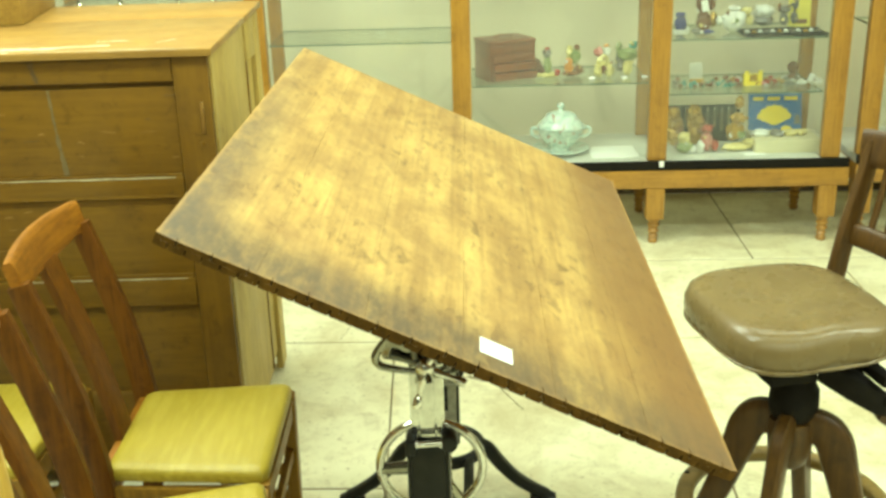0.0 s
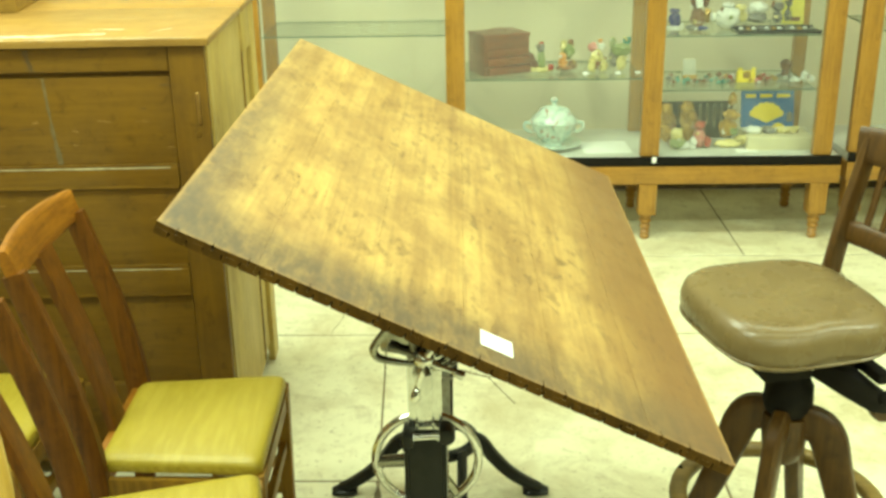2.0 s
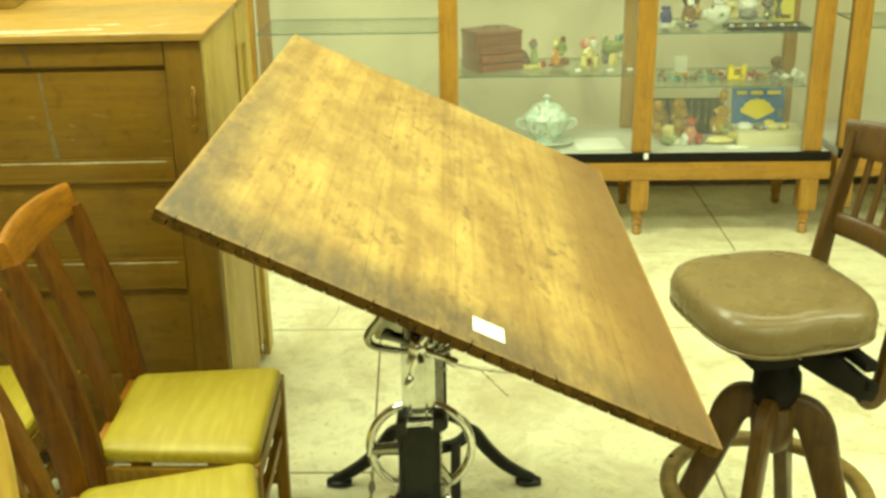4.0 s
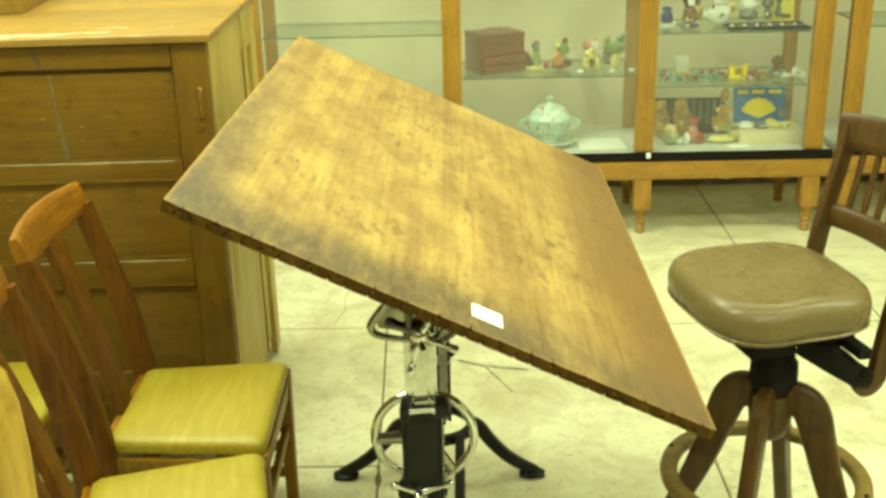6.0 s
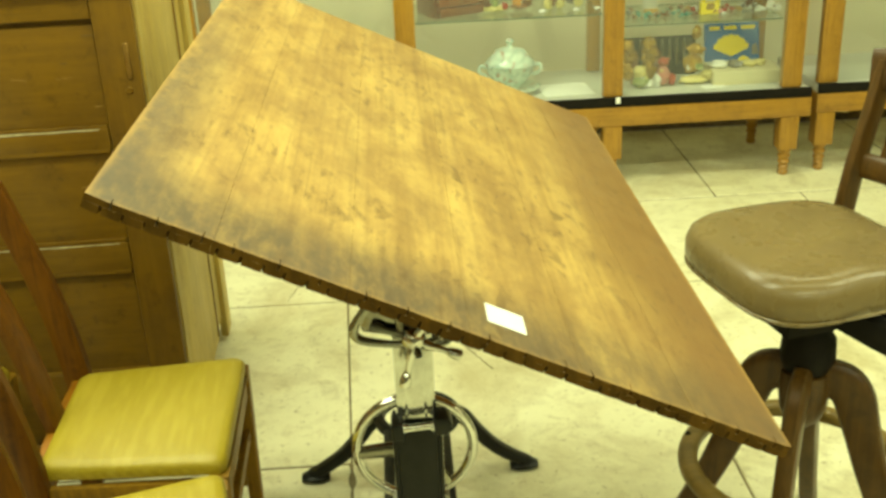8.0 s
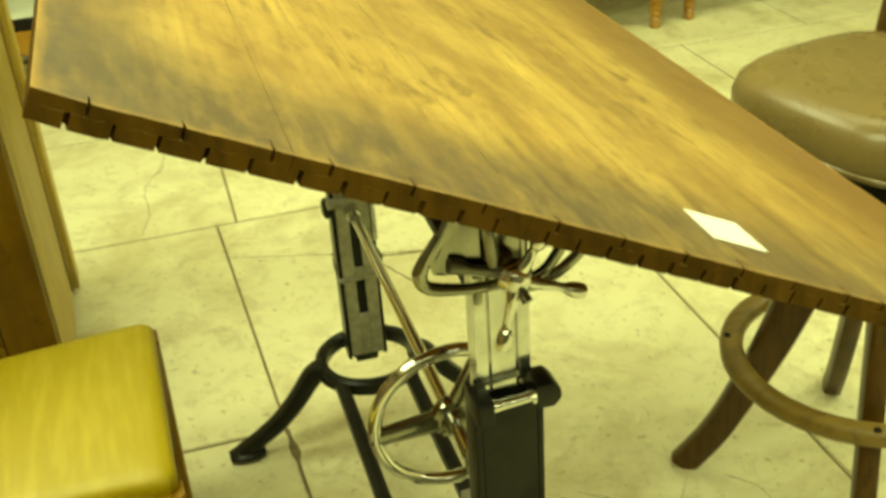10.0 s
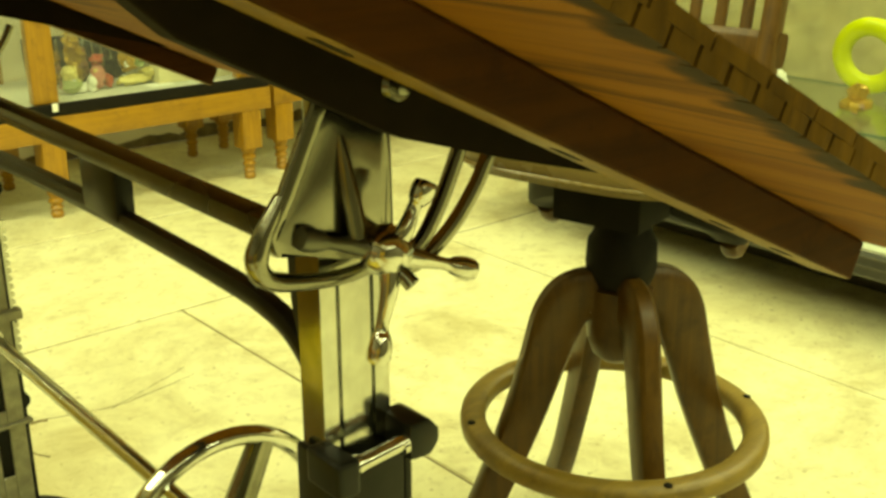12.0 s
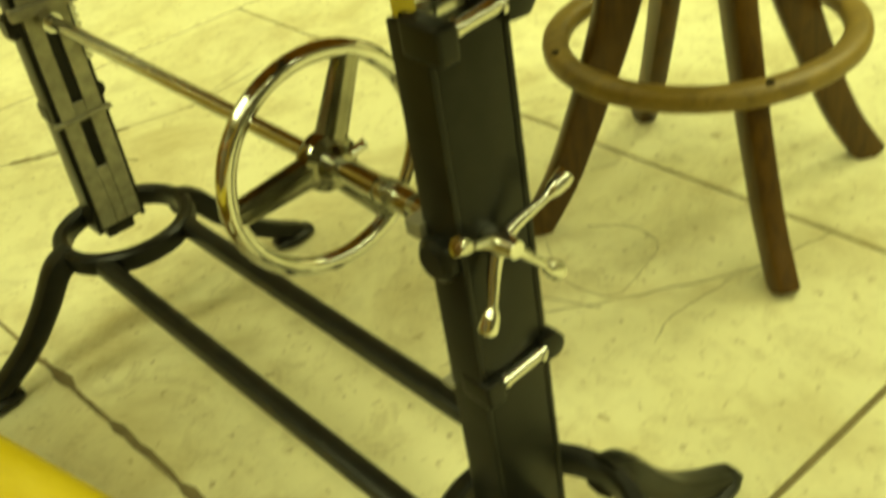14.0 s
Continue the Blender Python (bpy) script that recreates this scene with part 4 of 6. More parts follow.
# ---------------------------------------------------------------- the oak chairs
def oak_chair(m, label):
    """A square-backed oak dining chair; its front looks to +x, the seat's front edge at x = 0."""
    ch = thing("dining_chair", label, "chair", m, "oak chairs beside the table")
    hw, bw, sh = 0.231, 0.203, 0.428
    for e in (-1, 1):
        part("front_leg", sweep([(-0.022, e * (hw - 0.022), 0.0), (-0.022, e * (hw - 0.022), sh)], [0.032, 0.042], [0.032, 0.042], (1, 0, 0), 8, 0.9), OAK_L, ch)
        line = bezier([(-0.44, e * bw, 0.0), (-0.40, e * bw, 0.22), (-0.392, e * bw, 0.42), (-0.425, e * bw, 0.65), (-0.500, e * bw, 0.925)], 4)
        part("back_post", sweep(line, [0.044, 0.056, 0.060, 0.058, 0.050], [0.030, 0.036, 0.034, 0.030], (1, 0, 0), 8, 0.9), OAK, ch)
        part("side_rail", sweep([(-0.03, e * (hw - 0.02), 0.385), (-0.385, e * (bw - 0.005), 0.385)], 0.06, 0.022, (0, 0, 1), 8, 0.9), OAK_L, ch)
        part("side_stretcher", sweep([(-0.025, e * (hw - 0.022), 0.20), (-0.40, e * bw, 0.20)], 0.03, 0.018, (0, 0, 1), 8, 0.8), OAK_L, ch)
        part("side_stretcher", sweep([(-0.025, e * (hw - 0.022), 0.115), (-0.42, e * bw, 0.115)], 0.03, 0.018, (0, 0, 1), 8, 0.8), OAK_L, ch)
    part("front_rail", box(-0.034, -0.008, -hw + 0.02, hw - 0.02, 0.36, 0.415, 0.003), OAK_L, ch)
    part("rear_rail", box(-0.405, -0.38, -bw + 0.02, bw - 0.02, 0.36, 0.445, 0.003), OAK_X, ch)
    part("front_stretcher", box(-0.032, -0.014, -hw + 0.02, hw - 0.02, 0.24, 0.272, 0.003), OAK_L, ch)
    # slip seat: padded, narrowing to the rear
    bm = bmesh.new()
    n, layers = 96, []
    for s, z in ((0.0, 0.0), (0.5, -0.0005), (0.86, -0.002), (0.95, -0.005), (0.985, -0.011), (1.0, -0.020), (0.995, -0.036)):
        layer = []
        for i in range(n):
            a = 2 * math.pi * (i + 0.5) / n
            c, d = math.cos(a), math.sin(a)
            x = math.copysign(min(1.0, abs(c) / max(abs(c), abs(d))), c)
            y = math.copysign(min(1.0, abs(d) / max(abs(c), abs(d))), d)
            if abs(x) > 0.9 and abs(y) > 0.9:
                x, y = x * 0.992, y * 0.992
            half = (hw + bw - 0.02) / 2 + (hw - bw) / 2 * x
            layer.append(bm.verts.new((-0.196 + x * s * 0.19, y * s * half, sh + 0.036 + z)))
        layers.append(layer)
    for a, b in zip(layers, layers[1:]):
        for i in range(n):
            j = (i + 1) % n
            bm.faces.new((a[i], b[i], b[j], a[j]))
    bmesh.ops.remove_doubles(bm, verts=layers[0], dist=0.0001)
    bm.faces.new(layers[-1])
    part("seat", bm, VINYL, ch, "yellow woven vinyl slip seat")
    part("seat_ledge", box(-0.03, -0.004, -hw + 0.004, hw - 0.004, 0.411, 0.418, 0.002), OAK_L, ch)
    # crest rail, bowed, and three flat slats
    ys = [-0.215 + 0.43 * i / 14 for i in range(15)]
    line = [(-0.505 - 0.022 * (1 - (y / 0.215) ** 2), y, 0.942) for y in ys]
    crest = sweep(line, [0.078, 0.092, 0.098, 0.092, 0.078], 0.026, (-0.25, 0, 1), 12, 0.75)
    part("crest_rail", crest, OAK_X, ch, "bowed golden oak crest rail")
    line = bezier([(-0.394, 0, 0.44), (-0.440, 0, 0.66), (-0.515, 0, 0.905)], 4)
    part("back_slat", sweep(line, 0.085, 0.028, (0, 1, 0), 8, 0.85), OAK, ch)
    return ch


def chair_pose(x, y, yaw):
    return pose(x, y, 0, 0, 0, yaw)


oak_chair(chair_pose(-0.485, 2.262, 1.6), "golden oak dining chair with yellow vinyl seat beside the cabinet")
oak_chair(chair_pose(-0.430, 1.802, 13.0), "golden oak dining chair with yellow vinyl seat, turned slightly askew")
oak_chair(chair_pose(-1.055, 2.29, -1.0), "golden oak dining chair with yellow vinyl seat, standing behind another chair")

# spindle-back chair of light wood, seen by one turned post
LIGHT_OAK = wood("light_turned_wood", (0.22, 0.10, 0.02), (0.44, 0.22, 0.05), (0.52, 0.28, 0.07), "z", 0.36, 1, 0.3)
sp = thing("spindle_chair", "light wooden spindle-back chair with turned posts", "chair", pose(-0.865, 0.93, 0, 0, 0, 0) @ Matrix.Diagonal((1.06, 1.06, 1.14, 1)))
for ex in (-1, 1):
    prof = [(0, 0.44), (0.016, 0.44), (0.019, 0.52), (0.021, 0.66), (0.024, 0.672), (0.019, 0.68), (0.024, 0.69), (0.019, 0.70), (0.022, 0.72), (0.027, 0.78), (0.029, 0.86), (0.026, 0.92), (0.017, 0.965), (0.006, 0.98), (0, 0.98)]
    part("back_post", lathe(prof, 20), LIGHT_OAK, sp, "", Matrix.Translation((ex * 0.205, 0.205, 0)))
    part("front_leg", lathe([(0, 0), (0.014, 0), (0.02, 0.10), (0.016, 0.2), (0.022, 0.3), (0.018, 0.43), (0, 0.43)], 16), LIGHT_OAK, sp, "", Matrix.Translation((ex * 0.18, -0.16, 0)))
    part("rear_leg", lathe([(0, 0), (0.014, 0), (0.02, 0.10), (0.016, 0.2), (0.022, 0.3), (0.018, 0.43), (0, 0.43)], 16), LIGHT_OAK, sp, "", Matrix.Translation((ex * 0.17, 0.17, 0)))
part("seat", box(-0.225, 0.225, -0.20, 0.225, 0.42, 0.455, 0.014, 3), LIGHT_OAK, sp)
part("crest_rail", sweep([(x, 0.205 + 0.02 * (1 - (x / 0.2) ** 2), 0.87) for x in [-0.195 + 0.39 * i / 12 for i in range(13)]], 0.11, 0.022, (0, 0, 1), 12, 0.7), LIGHT_OAK, sp)
for x in (-0.12, -0.06, 0.0, 0.06, 0.12):
    part("spindle", lathe([(0, 0.45), (0.007, 0.45), (0.011, 0.6), (0.007, 0.83), (0, 0.83)], 10), LIGHT_OAK, sp, "", Matrix.Translation((x, 0.215, 0)))

# ---------------------------------------------------------------- the old cabinet
CAB_M = pose(-0.692, 2.705, 0, 0, 0, 2.1) @ Matrix.Diagonal((1.066, 0.757, 1.066, 1))
cab = thing("wooden_cabinet", "old brown wooden panelled cabinet with worn top and scuffed front", "cabinet", CAB_M)
CX0, CX1, CY1, CZ = -1.10, 0.0, 1.08, 1.210
part("body", box(CX0, CX1 - 0.02, 0.03, CY1, 0.09, CZ - 0.004, 0.002, 1), CAB_X, cab)
# right side: stiles, rails, boards, painted paler as the side facing the light
part("side_stile", box(CX1 - 0.018, CX1 + 0.004, 0.031, 0.075, 0.02, CZ - 0.001, 0.003), CAB_LIT_SIDE, cab)
part("side_stile", box(CX1 - 0.018, CX1 + 0.004, CY1 - 0.12, CY1, 0.02, CZ - 0.001, 0.003), CAB_LIT_SIDE, cab)
part("side_panel", box(CX1 - 0.018, CX1 - 0.002, 0.077, CY1 - 0.34, 0.09, CZ - 0.001, 0.001), CAB_LIT_SIDE, cab, "scuffed side board, its lit side painted pale")
part("side_panel", box(CX1 - 0.018, CX1 - 0.010, CY1 - 0.335, CY1 - 0.125, 0.09, CZ - 0.12, 0.001), CAB_LIT_SIDE, cab)
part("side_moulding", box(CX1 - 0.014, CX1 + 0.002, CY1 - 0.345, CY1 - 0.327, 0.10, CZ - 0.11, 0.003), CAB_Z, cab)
part("side_rail", box(CX1 - 0.017, CX1 + 0.003, CY1 - 0.335, CY1 - 0.122, CZ - 0.118, CZ - 0.002, 0.003), CAB_LIT_SIDE, cab)
# the top: two boards with a gap, rising a little to the rear
tilt = pose(0, -0.018, CZ, 0.4)
part("top_board", box(CX0 - 0.02, CX1 + 0.014, 0.0, 0.690, 0.0, 0.019, 0.004), CAB_TOP, cab, "worn brown top board with pale scuffs", tilt)
part("top_board", box(CX0 - 0.02, CX1 + 0.014, 0.697, 1.135, 0.0, 0.019, 0.004), CAB_TOP, cab, "", tilt)
part("front_stile", box(CX1 - 0.088, CX1 - 0.0005, 0.0, 0.03, 0.0, CZ - 0.002, 0.003), CAB_Z, cab)
part("front_stile", box(CX0, CX0 + 0.09, 0.0, 0.03, 0.0, CZ - 0.002, 0.003), CAB_Z, cab)
xa, xb = CX0 + 0.092, CX1 - 0.090
for za, zb, inset, nm in ((1.148, 1.207, 0.002, "drawer_front"), (0.912, 1.136, 0.012, "door_panel"), (0.858, 0.906, 0.0, "rail"), (0.640, 0.848, 0.012, "door_panel"), (0.562, 0.632, 0.0, "rail"), (0.30, 0.552, 0.012, "door_panel"), (0.12, 0.296, 0.0, "rail")):
    pnl = part(nm, box(xa, xb, inset + 0.002, 0.03, za, zb, 0.005), CAB_X, cab)
    if nm == "door_panel":
        if zb < 1.0:
            part("moulding", box(xa + 0.002, xb - 0.002, 0.002, 0.02, zb + 0.001, zb + 0.012, 0.004), CAB_X, pnl)
        part("moulding", box(xa + 0.002, xb - 0.002, 0.006, 0.02, za - 0.007, za + 0.001, 0.003), CAB_X, pnl)
part("latch", box(CX1 - 0.030, CX1 - 0.020, -0.006, 0.001, 1.015, 1.095, 0.002, 1), plain("old_brass", (0.45, 0.27, 0.07), 0.45, 0.8, 0.3), cab, "worn brass latch")
part("keyhole_plate", lathe([(0, 0), (0.008, 0), (0.007, 0.003), (0, 0.003)], 12), CAB_Z, cab, "", Matrix.Translation((CX1 - 0.03, 0.0, 0.99)) @ pose(0, 0, 0, 90))

# dried paint run down the front, pale scuffs on the top
DRIP = plain("dried_grey_paint", (0.125, 0.072, 0.020), 0.6, 0, 0.35, 60, 0.2)
rng = random.Random(21)
RUB = plain("rubbed_varnish", (0.36, 0.20, 0.05), 0.6, 0, 0.3, 90, 0.1)
SCUFF_AND_GLINT = plain("pale_scuff_and_glint", (0.62, 0.54, 0.33), 0.7, 0, 0.35, 90, 0.2)


def stain(line, widths, material, m, seed):
    """A flat patch with a wavering outline along a line in x and z, hardly raised."""
    rr = random.Random(seed)
    pts = bezier([(x, 0, z) for x, z in line], 7)
    left, right = [], []
    for i, p in enumerate(pts):
        d = (pts[min(i + 1, len(pts) - 1)] - pts[max(i - 1, 0)]).normalized()
        o = Vector((-d.z, 0, d.x))
        w = widths[min(len(widths) - 1, i * len(widths) // len(pts))]
        a, b = p + o * w * rr.uniform(0.25, 0.6), p - o * w * rr.uniform(0.25, 0.6)
        left.append((a.x, a.z))
        right.append((b.x, b.z))
    part("stain", prism(left + right[::-1], -0.0006, 0.0), material, cab, "", m)


stain([(-0.432, 1.204), (-0.428, 1.18), (-0.420, 1.152)], [0.017, 0.012, 0.014], DRIP, pose(0, 0.0016, 0), 1)
for k, (line, ws) in enumerate((([(-0.60, 0.05), (-0.50, 0.075), (-0.42, 0.07), (-0.33, 0.10), (-0.25, 0.105)], [0.03, 0.05, 0.04, 0.02, 0.03]), ([(-0.58, 0.012), (-0.48, 0.020)], [0.03, 0.02]), ([(-0.42, 0.012), (-0.20, 0.018), (-0.02, 0.012)], [0.004, 0.010, 0.004]), ([(-0.30, 0.19), (-0.22, 0.20)], [0.012, 0.02]), ([(-0.14, 0.14), (-0.10, 0.20)], [0.006, 0.01]))):
    stain(line, ws, SCUFF_AND_GLINT, tilt @ pose(0, 0, 0.0194) @ Matrix(((1, 0, 0, 0), (0, 0, 1, 0), (0, -1, 0, 0), (0, 0, 0, 1))), 5 + k)
RUN = plain("greenish_paint_run", (0.19, 0.135, 0.050), 0.6, 0, 0.3, 60, 0.1)
stain([(-0.402, 1.134), (-0.398, 1.06), (-0.392, 0.98), (-0.384, 0.914)], [0.008, 0.007, 0.012, 0.014], RUN, pose(0, 0.0137, 0), 2)
# pale lines on two rail tops: worn edges with their highlights painted on
stain([(-0.62, 0.9045), (-0.34, 0.9045), (-0.11, 0.9045)], [0.003, 0.005, 0.004], SCUFF_AND_GLINT, pose(0, 0.0016, 0), 4)
stain([(-0.55, 0.630), (-0.30, 0.630), (-0.11, 0.630)], [0.003, 0.005, 0.003], SCUFF_AND_GLINT, pose(0, 0.0016, 0), 9)
for k in range(26):
    # rubbed flecks on the front
    x, z = rng.uniform(-0.62, -0.06), rng.choice([rng.uniform(0.93, 1.12), rng.uniform(0.66, 0.84)])
    stain([(x, z), (x + rng.uniform(0.01, 0.04), z + rng.uniform(-0.004, 0.004))], [rng.uniform(0.001, 0.003)], RUB if k % 3 else DRIP, pose(0, 0.0137, 0), 40 + k)

# brown box on the cabinet
carton = thing("wooden_box", "plain brown wooden box standing on the cabinet", "box", pose(-1.512, 3.124, CZ * 1.066 + 0.0255, 0.55, 0, 7.0))
BOX_WOOD = wood("box_wood", (0.16, 0.07, 0.02), (0.30, 0.15, 0.04), (0.36, 0.19, 0.05), "y", 0.5, 0.7)
part("body", box(-0.20, 0.17, 0.0, 0.40, 0, 0.20, 0.004), BOX_WOOD, carton)
part("lid", box(-0.205, 0.175, -0.005, 0.405, 0.2005, 0.215, 0.004), BOX_WOOD, carton)

# ---------------------------------------------------------------- the glass display cases
LINING = plain("case_lining", (0.56, 0.56, 0.48), 0.6, 0, 0.08, 12, 0.02)


def glass_shelf(x0, x1, y0, y1, z, thick=0.006):
    """A plate with clear faces and green edges; z is its top."""
    bm = box(x0, x1, y0, y1, z - thick, z, 0)
    for f in bm.faces:
        f.normal_update()
        f.material_index = 0 if abs(f.normal.z) > 0.5 else 1
    return bm


def display_case(name_x0, posts, rail_x1, yf, yb, shelves, label, group="glass display cases"):
    """Oak-framed glass case on turned legs. posts: left edges; shelves: (bay, height, front to back)."""
    c = thing("display_case", label, "display case", None, group)
    zb, zr0, zr1, ztop = 0.400, 0.277, 0.362, 2.10
    pw = 0.085
    part("front_rail", box(name_x0, rail_x1, yf, yf + 0.045, zr0, zr1, 0.004), CASE_OAK_X, c, "oak base rail")
    part("rear_rail", box(name_x0, rail_x1, yb - 0.045, yb, zr0, zr1, 0.004), CASE_OAK_X, c)
    for x in (name_x0, rail_x1 - 0.04):
        part("end_rail", box(x, x + 0.04, yf + 0.046, yb - 0.046, zr0, zr1, 0.004), CASE_OAK, c)
    part("case_floor", box(name_x0 + 0.005, rail_x1 - 0.005, yf + 0.02, yb, zr1 + 0.001, zb, 0.002), LINING, c, "white lined case floor")
    part("black_strip", box(name_x0 + 0.003, rail_x1 - 0.003, yf + 0.002, yf + 0.018, zr1 + 0.001, zb + 0.006, 0.002), BLACK, c, "black edging strip")
    leg = [(0, 0.0), (0.018, 0.0), (0.022, 0.008), (0.023, 0.018), (0.017, 0.026), (0.024, 0.036), (0.017, 0.046), (0.026, 0.058), (0.026, 0.064), (0.018, 0.072), (0.028, 0.086), (0.028, 0.092), (0.020, 0.100), (0.031, 0.114), (0.031, 0.122), (0.026, 0.128), (0.0, 0.128)]
    for x in posts:
        for y, nm in ((yf + 0.001, "front"), (yb - 0.086, "rear")):
            lg = lathe(leg, 16, Matrix.Translation((x + pw / 2, y + pw / 2, 0)))
            box(x + 0.002, x + pw - 0.002, y + 0.002, y + pw - 0.002, 0.126, zr0 - 0.0005, 0.003, 2, lg)
            part("leg", lg, CASE_OAK, c)
        part("post", box(x, x + pw, yf + 0.019, yf + 0.062, zb + 0.0065, ztop, 0.003), CASE_OAK, c)
        part("post", box(x + 0.012, x + pw - 0.012, yb - 0.05, yb - 0.008, zb + 0.0005, ztop, 0.003), CASE_OAK, c)
    for y in (yf + 0.019, yb - 0.05):
        part("top_rail", box(name_x0, rail_x1, y, y + 0.042, ztop + 0.0005, ztop + 0.08, 0.004), CASE_OAK_X, c)
    # top board out of view, added to keep lamplight out of the case
    part("case_top", box(name_x0, rail_x1, yf + 0.02, yb - 0.01, ztop + 0.0805, ztop + 0.10, 0.003), CASE_OAK_X, c, "oak top board out of view, added to shade the case")
    for (a, b), zs in zip(zip(posts, posts[1:]), shelves):
        g = part("pane", box(a + pw - 0.01, b + 0.01, yf + 0.03, yf + 0.034, zb + 0.008, ztop, 0), HAZY_GLASS, c, "clear glass front pane" if a == posts[0] else "")
        g.visible_shadow = False
        for z in zs:
            part("shelf", glass_shelf(a + pw + 0.002, b - 0.002, yf + 0.066, yb - 0.055, z), (SHELF_GLASS, GLASS_EDGE), c, "glass shelf").visible_shadow = False
    return c


SHELF_GLASS = glass("shelf_glass", (0.93, 0.965, 0.94))
YF, YB = 4.70, 5.25
POSTS = [-2.01, -1.018, -0.109, 0.776, 1.56]
display_case(-2.03, POSTS, 1.69, YF, YB, [(1.137,), (0.962,), (0.758,), (0.946, 0.702)], "oak-framed glass display case on turned legs with figurines and china")
display_case(1.73, [1.735, 2.62, 3.5], 3.60, YF + 0.04, YB + 0.04, [(0.955,), (0.955,)], "oak-framed glass display case on turned legs, nearly empty")

# ---------------------------------------------------------------- what stands in the cases
C_RED, C_ORANGE, C_YEL, C_GREEN = (plain(n, c, 0.25, 0, 0.2, 60, 0) for n, c in (("red_glaze", (0.42, 0.07, 0.04)), ("orange_glaze", (0.66, 0.30, 0.07)), ("yellow_glaze", (0.72, 0.62, 0.24)), ("green_glaze", (0.27, 0.32, 0.12))))
C_WHITE, C_GREY, C_BLUE, C_BROWN = (plain(n, c, 0.28, 0, 0.18, 60, 0) for n, c in (("white_glaze", (0.78, 0.78, 0.70)), ("grey_glaze", (0.20, 0.185, 0.155)), ("blue_glaze", (0.04, 0.05, 0.22)), ("brown_glaze", (0.22, 0.10, 0.04))))
C_MINT, C_TEAL, C_GOLD, C_PINK = (plain(n, c, 0.28, metal, 0.3, 40, 0) for n, c, metal in (("mint_glaze", (0.52, 0.68, 0.56), 0), ("teal_bead", (0.08, 0.32, 0.26), 0), ("gold_lacquer", (0.50, 0.30, 0.05), 0.45), ("pink_glaze", (0.62, 0.25, 0.20), 0)))
GLAZES = [C_RED, C_ORANGE, C_YEL, C_GREEN, C_WHITE, C_GREY, C_BLUE, C_BROWN, C_MINT, C_TEAL, C_GOLD, C_PINK]
RED, ORANGE, YEL, GREEN, WHITE, GREY, BLUE, BROWN, MINT, TEAL, GOLD, PINK = range(12)


def figure(name, balls, x, y, z, label, category, yaw=0.0, k=1.0, group=""):
    """A small glazed figure: one mesh of rounded lumps (centre, radii, glaze)."""
    bm = bmesh.new()
    rr = random.Random(int(abs(x) * 977 + abs(y) * 131 + z * 53))
    for c, r, g in balls:
        c, r = Vector(c) * k, Vector(r) * k * 0.88
        ball(bm, c, r, g, 14)
        # modelled detail: small raised forms in neighbouring glazes
        for _ in range(5 if max(r) > 0.02 and name != "carved_figurine" else 0):
            d = Vector((rr.uniform(-1, 1), rr.uniform(-1, 0.2), rr.uniform(-0.5, 1))).normalized()
            q = rr.uniform(0.18, 0.42) * min(r)
            ball(bm, c + Vector((d.x * r.x, d.y * r.y, d.z * r.z)) * 0.92, (q, q, q * rr.uniform(0.7, 1.8)), g if rr.random() < 0.6 or name in ("cup", "shell") else rr.choice([YEL, WHITE, g, BROWN]), 8)
    for v in bm.verts:
        v.co += Vector((noise.noise(v.co * 70), noise.noise(v.co * 70 + Vector((9, 0, 0))), 0.6 * noise.noise(v.co * 70 + Vector((0, 9, 0))))) * (0.020 if name == "carved_figurine" else 0.010) * k
        v.co += Vector((noise.noise(v.co * 190), noise.noise(v.co * 190 + Vector((5, 0, 0))), noise.noise(v.co * 190 + Vector((0, 5, 0))))) * (0.006 if name == "carved_figurine" else 0.003) * k
    low = min(v.co.z for v in bm.verts)
    for v in bm.verts:
        v.co.z -= low
    ob = new(name, finish(bm, name, GLAZES))
    ob.matrix_basis = pose(x, y, z, 0, 0, yaw)
    return tagged(ob, label, category, group)


# jewellery chest: dark red-brown, four drawers, hinged lid
MAHOGANY = wood("mahogany", (0.04, 0.008, 0.006), (0.145, 0.030, 0.018), (0.21, 0.048, 0.028), "x", 0.35, 1, 0.3)
chest = thing("jewellery_chest", "dark red wooden jewellery chest with four drawers", "chest", pose(0.133, 4.95, 0.7585, 0, 0, 25))
part("body", box(-0.115, 0.115, -0.085, 0.085, 0, 0.170, 0.003), MAHOGANY, chest)
part("lid", box(-0.119, 0.119, -0.09, 0.09, 0.1705, 0.186, 0.005), MAHOGANY, chest)
part("lid_handle", sweep(bezier([(-0.05, 0, 0.186), (-0.03, 0, 0.200), (0.02, 0, 0.200), (0.04, 0, 0.186)], 4), 0.012, 0.006, (0, 1, 0), 8, 0.3), MAHOGANY, chest)
for i, out in enumerate((0.034, 0.026, 0.006, 0.002)):
    d = part("drawer", box(-0.106, 0.106, -0.090 - out, -0.0855, 0.010 + 0.039 * i, 0.045 + 0.039 * i, 0.003), MAHOGANY, chest, "drawer pulled a little open" if i == 0 else "")
    part("knob", lathe([(0, 0), (0.006, 0), (0.005, 0.008), (0, 0.009)], 10), C_BROWN, d, "", Matrix.Translation((0.0, -0.090 - out, 0.028 + 0.039 * i)) @ pose(0, 0, 0, 90))
part("side_door", prism([(0, 0.012), (0.075, 0.012), (0.045, 0.075), (0, 0.10)], -0.004, 0.004, 0.001), MAHOGANY, chest, "small open side door", pose(0.118, -0.03, 0, 0, 0, -35))

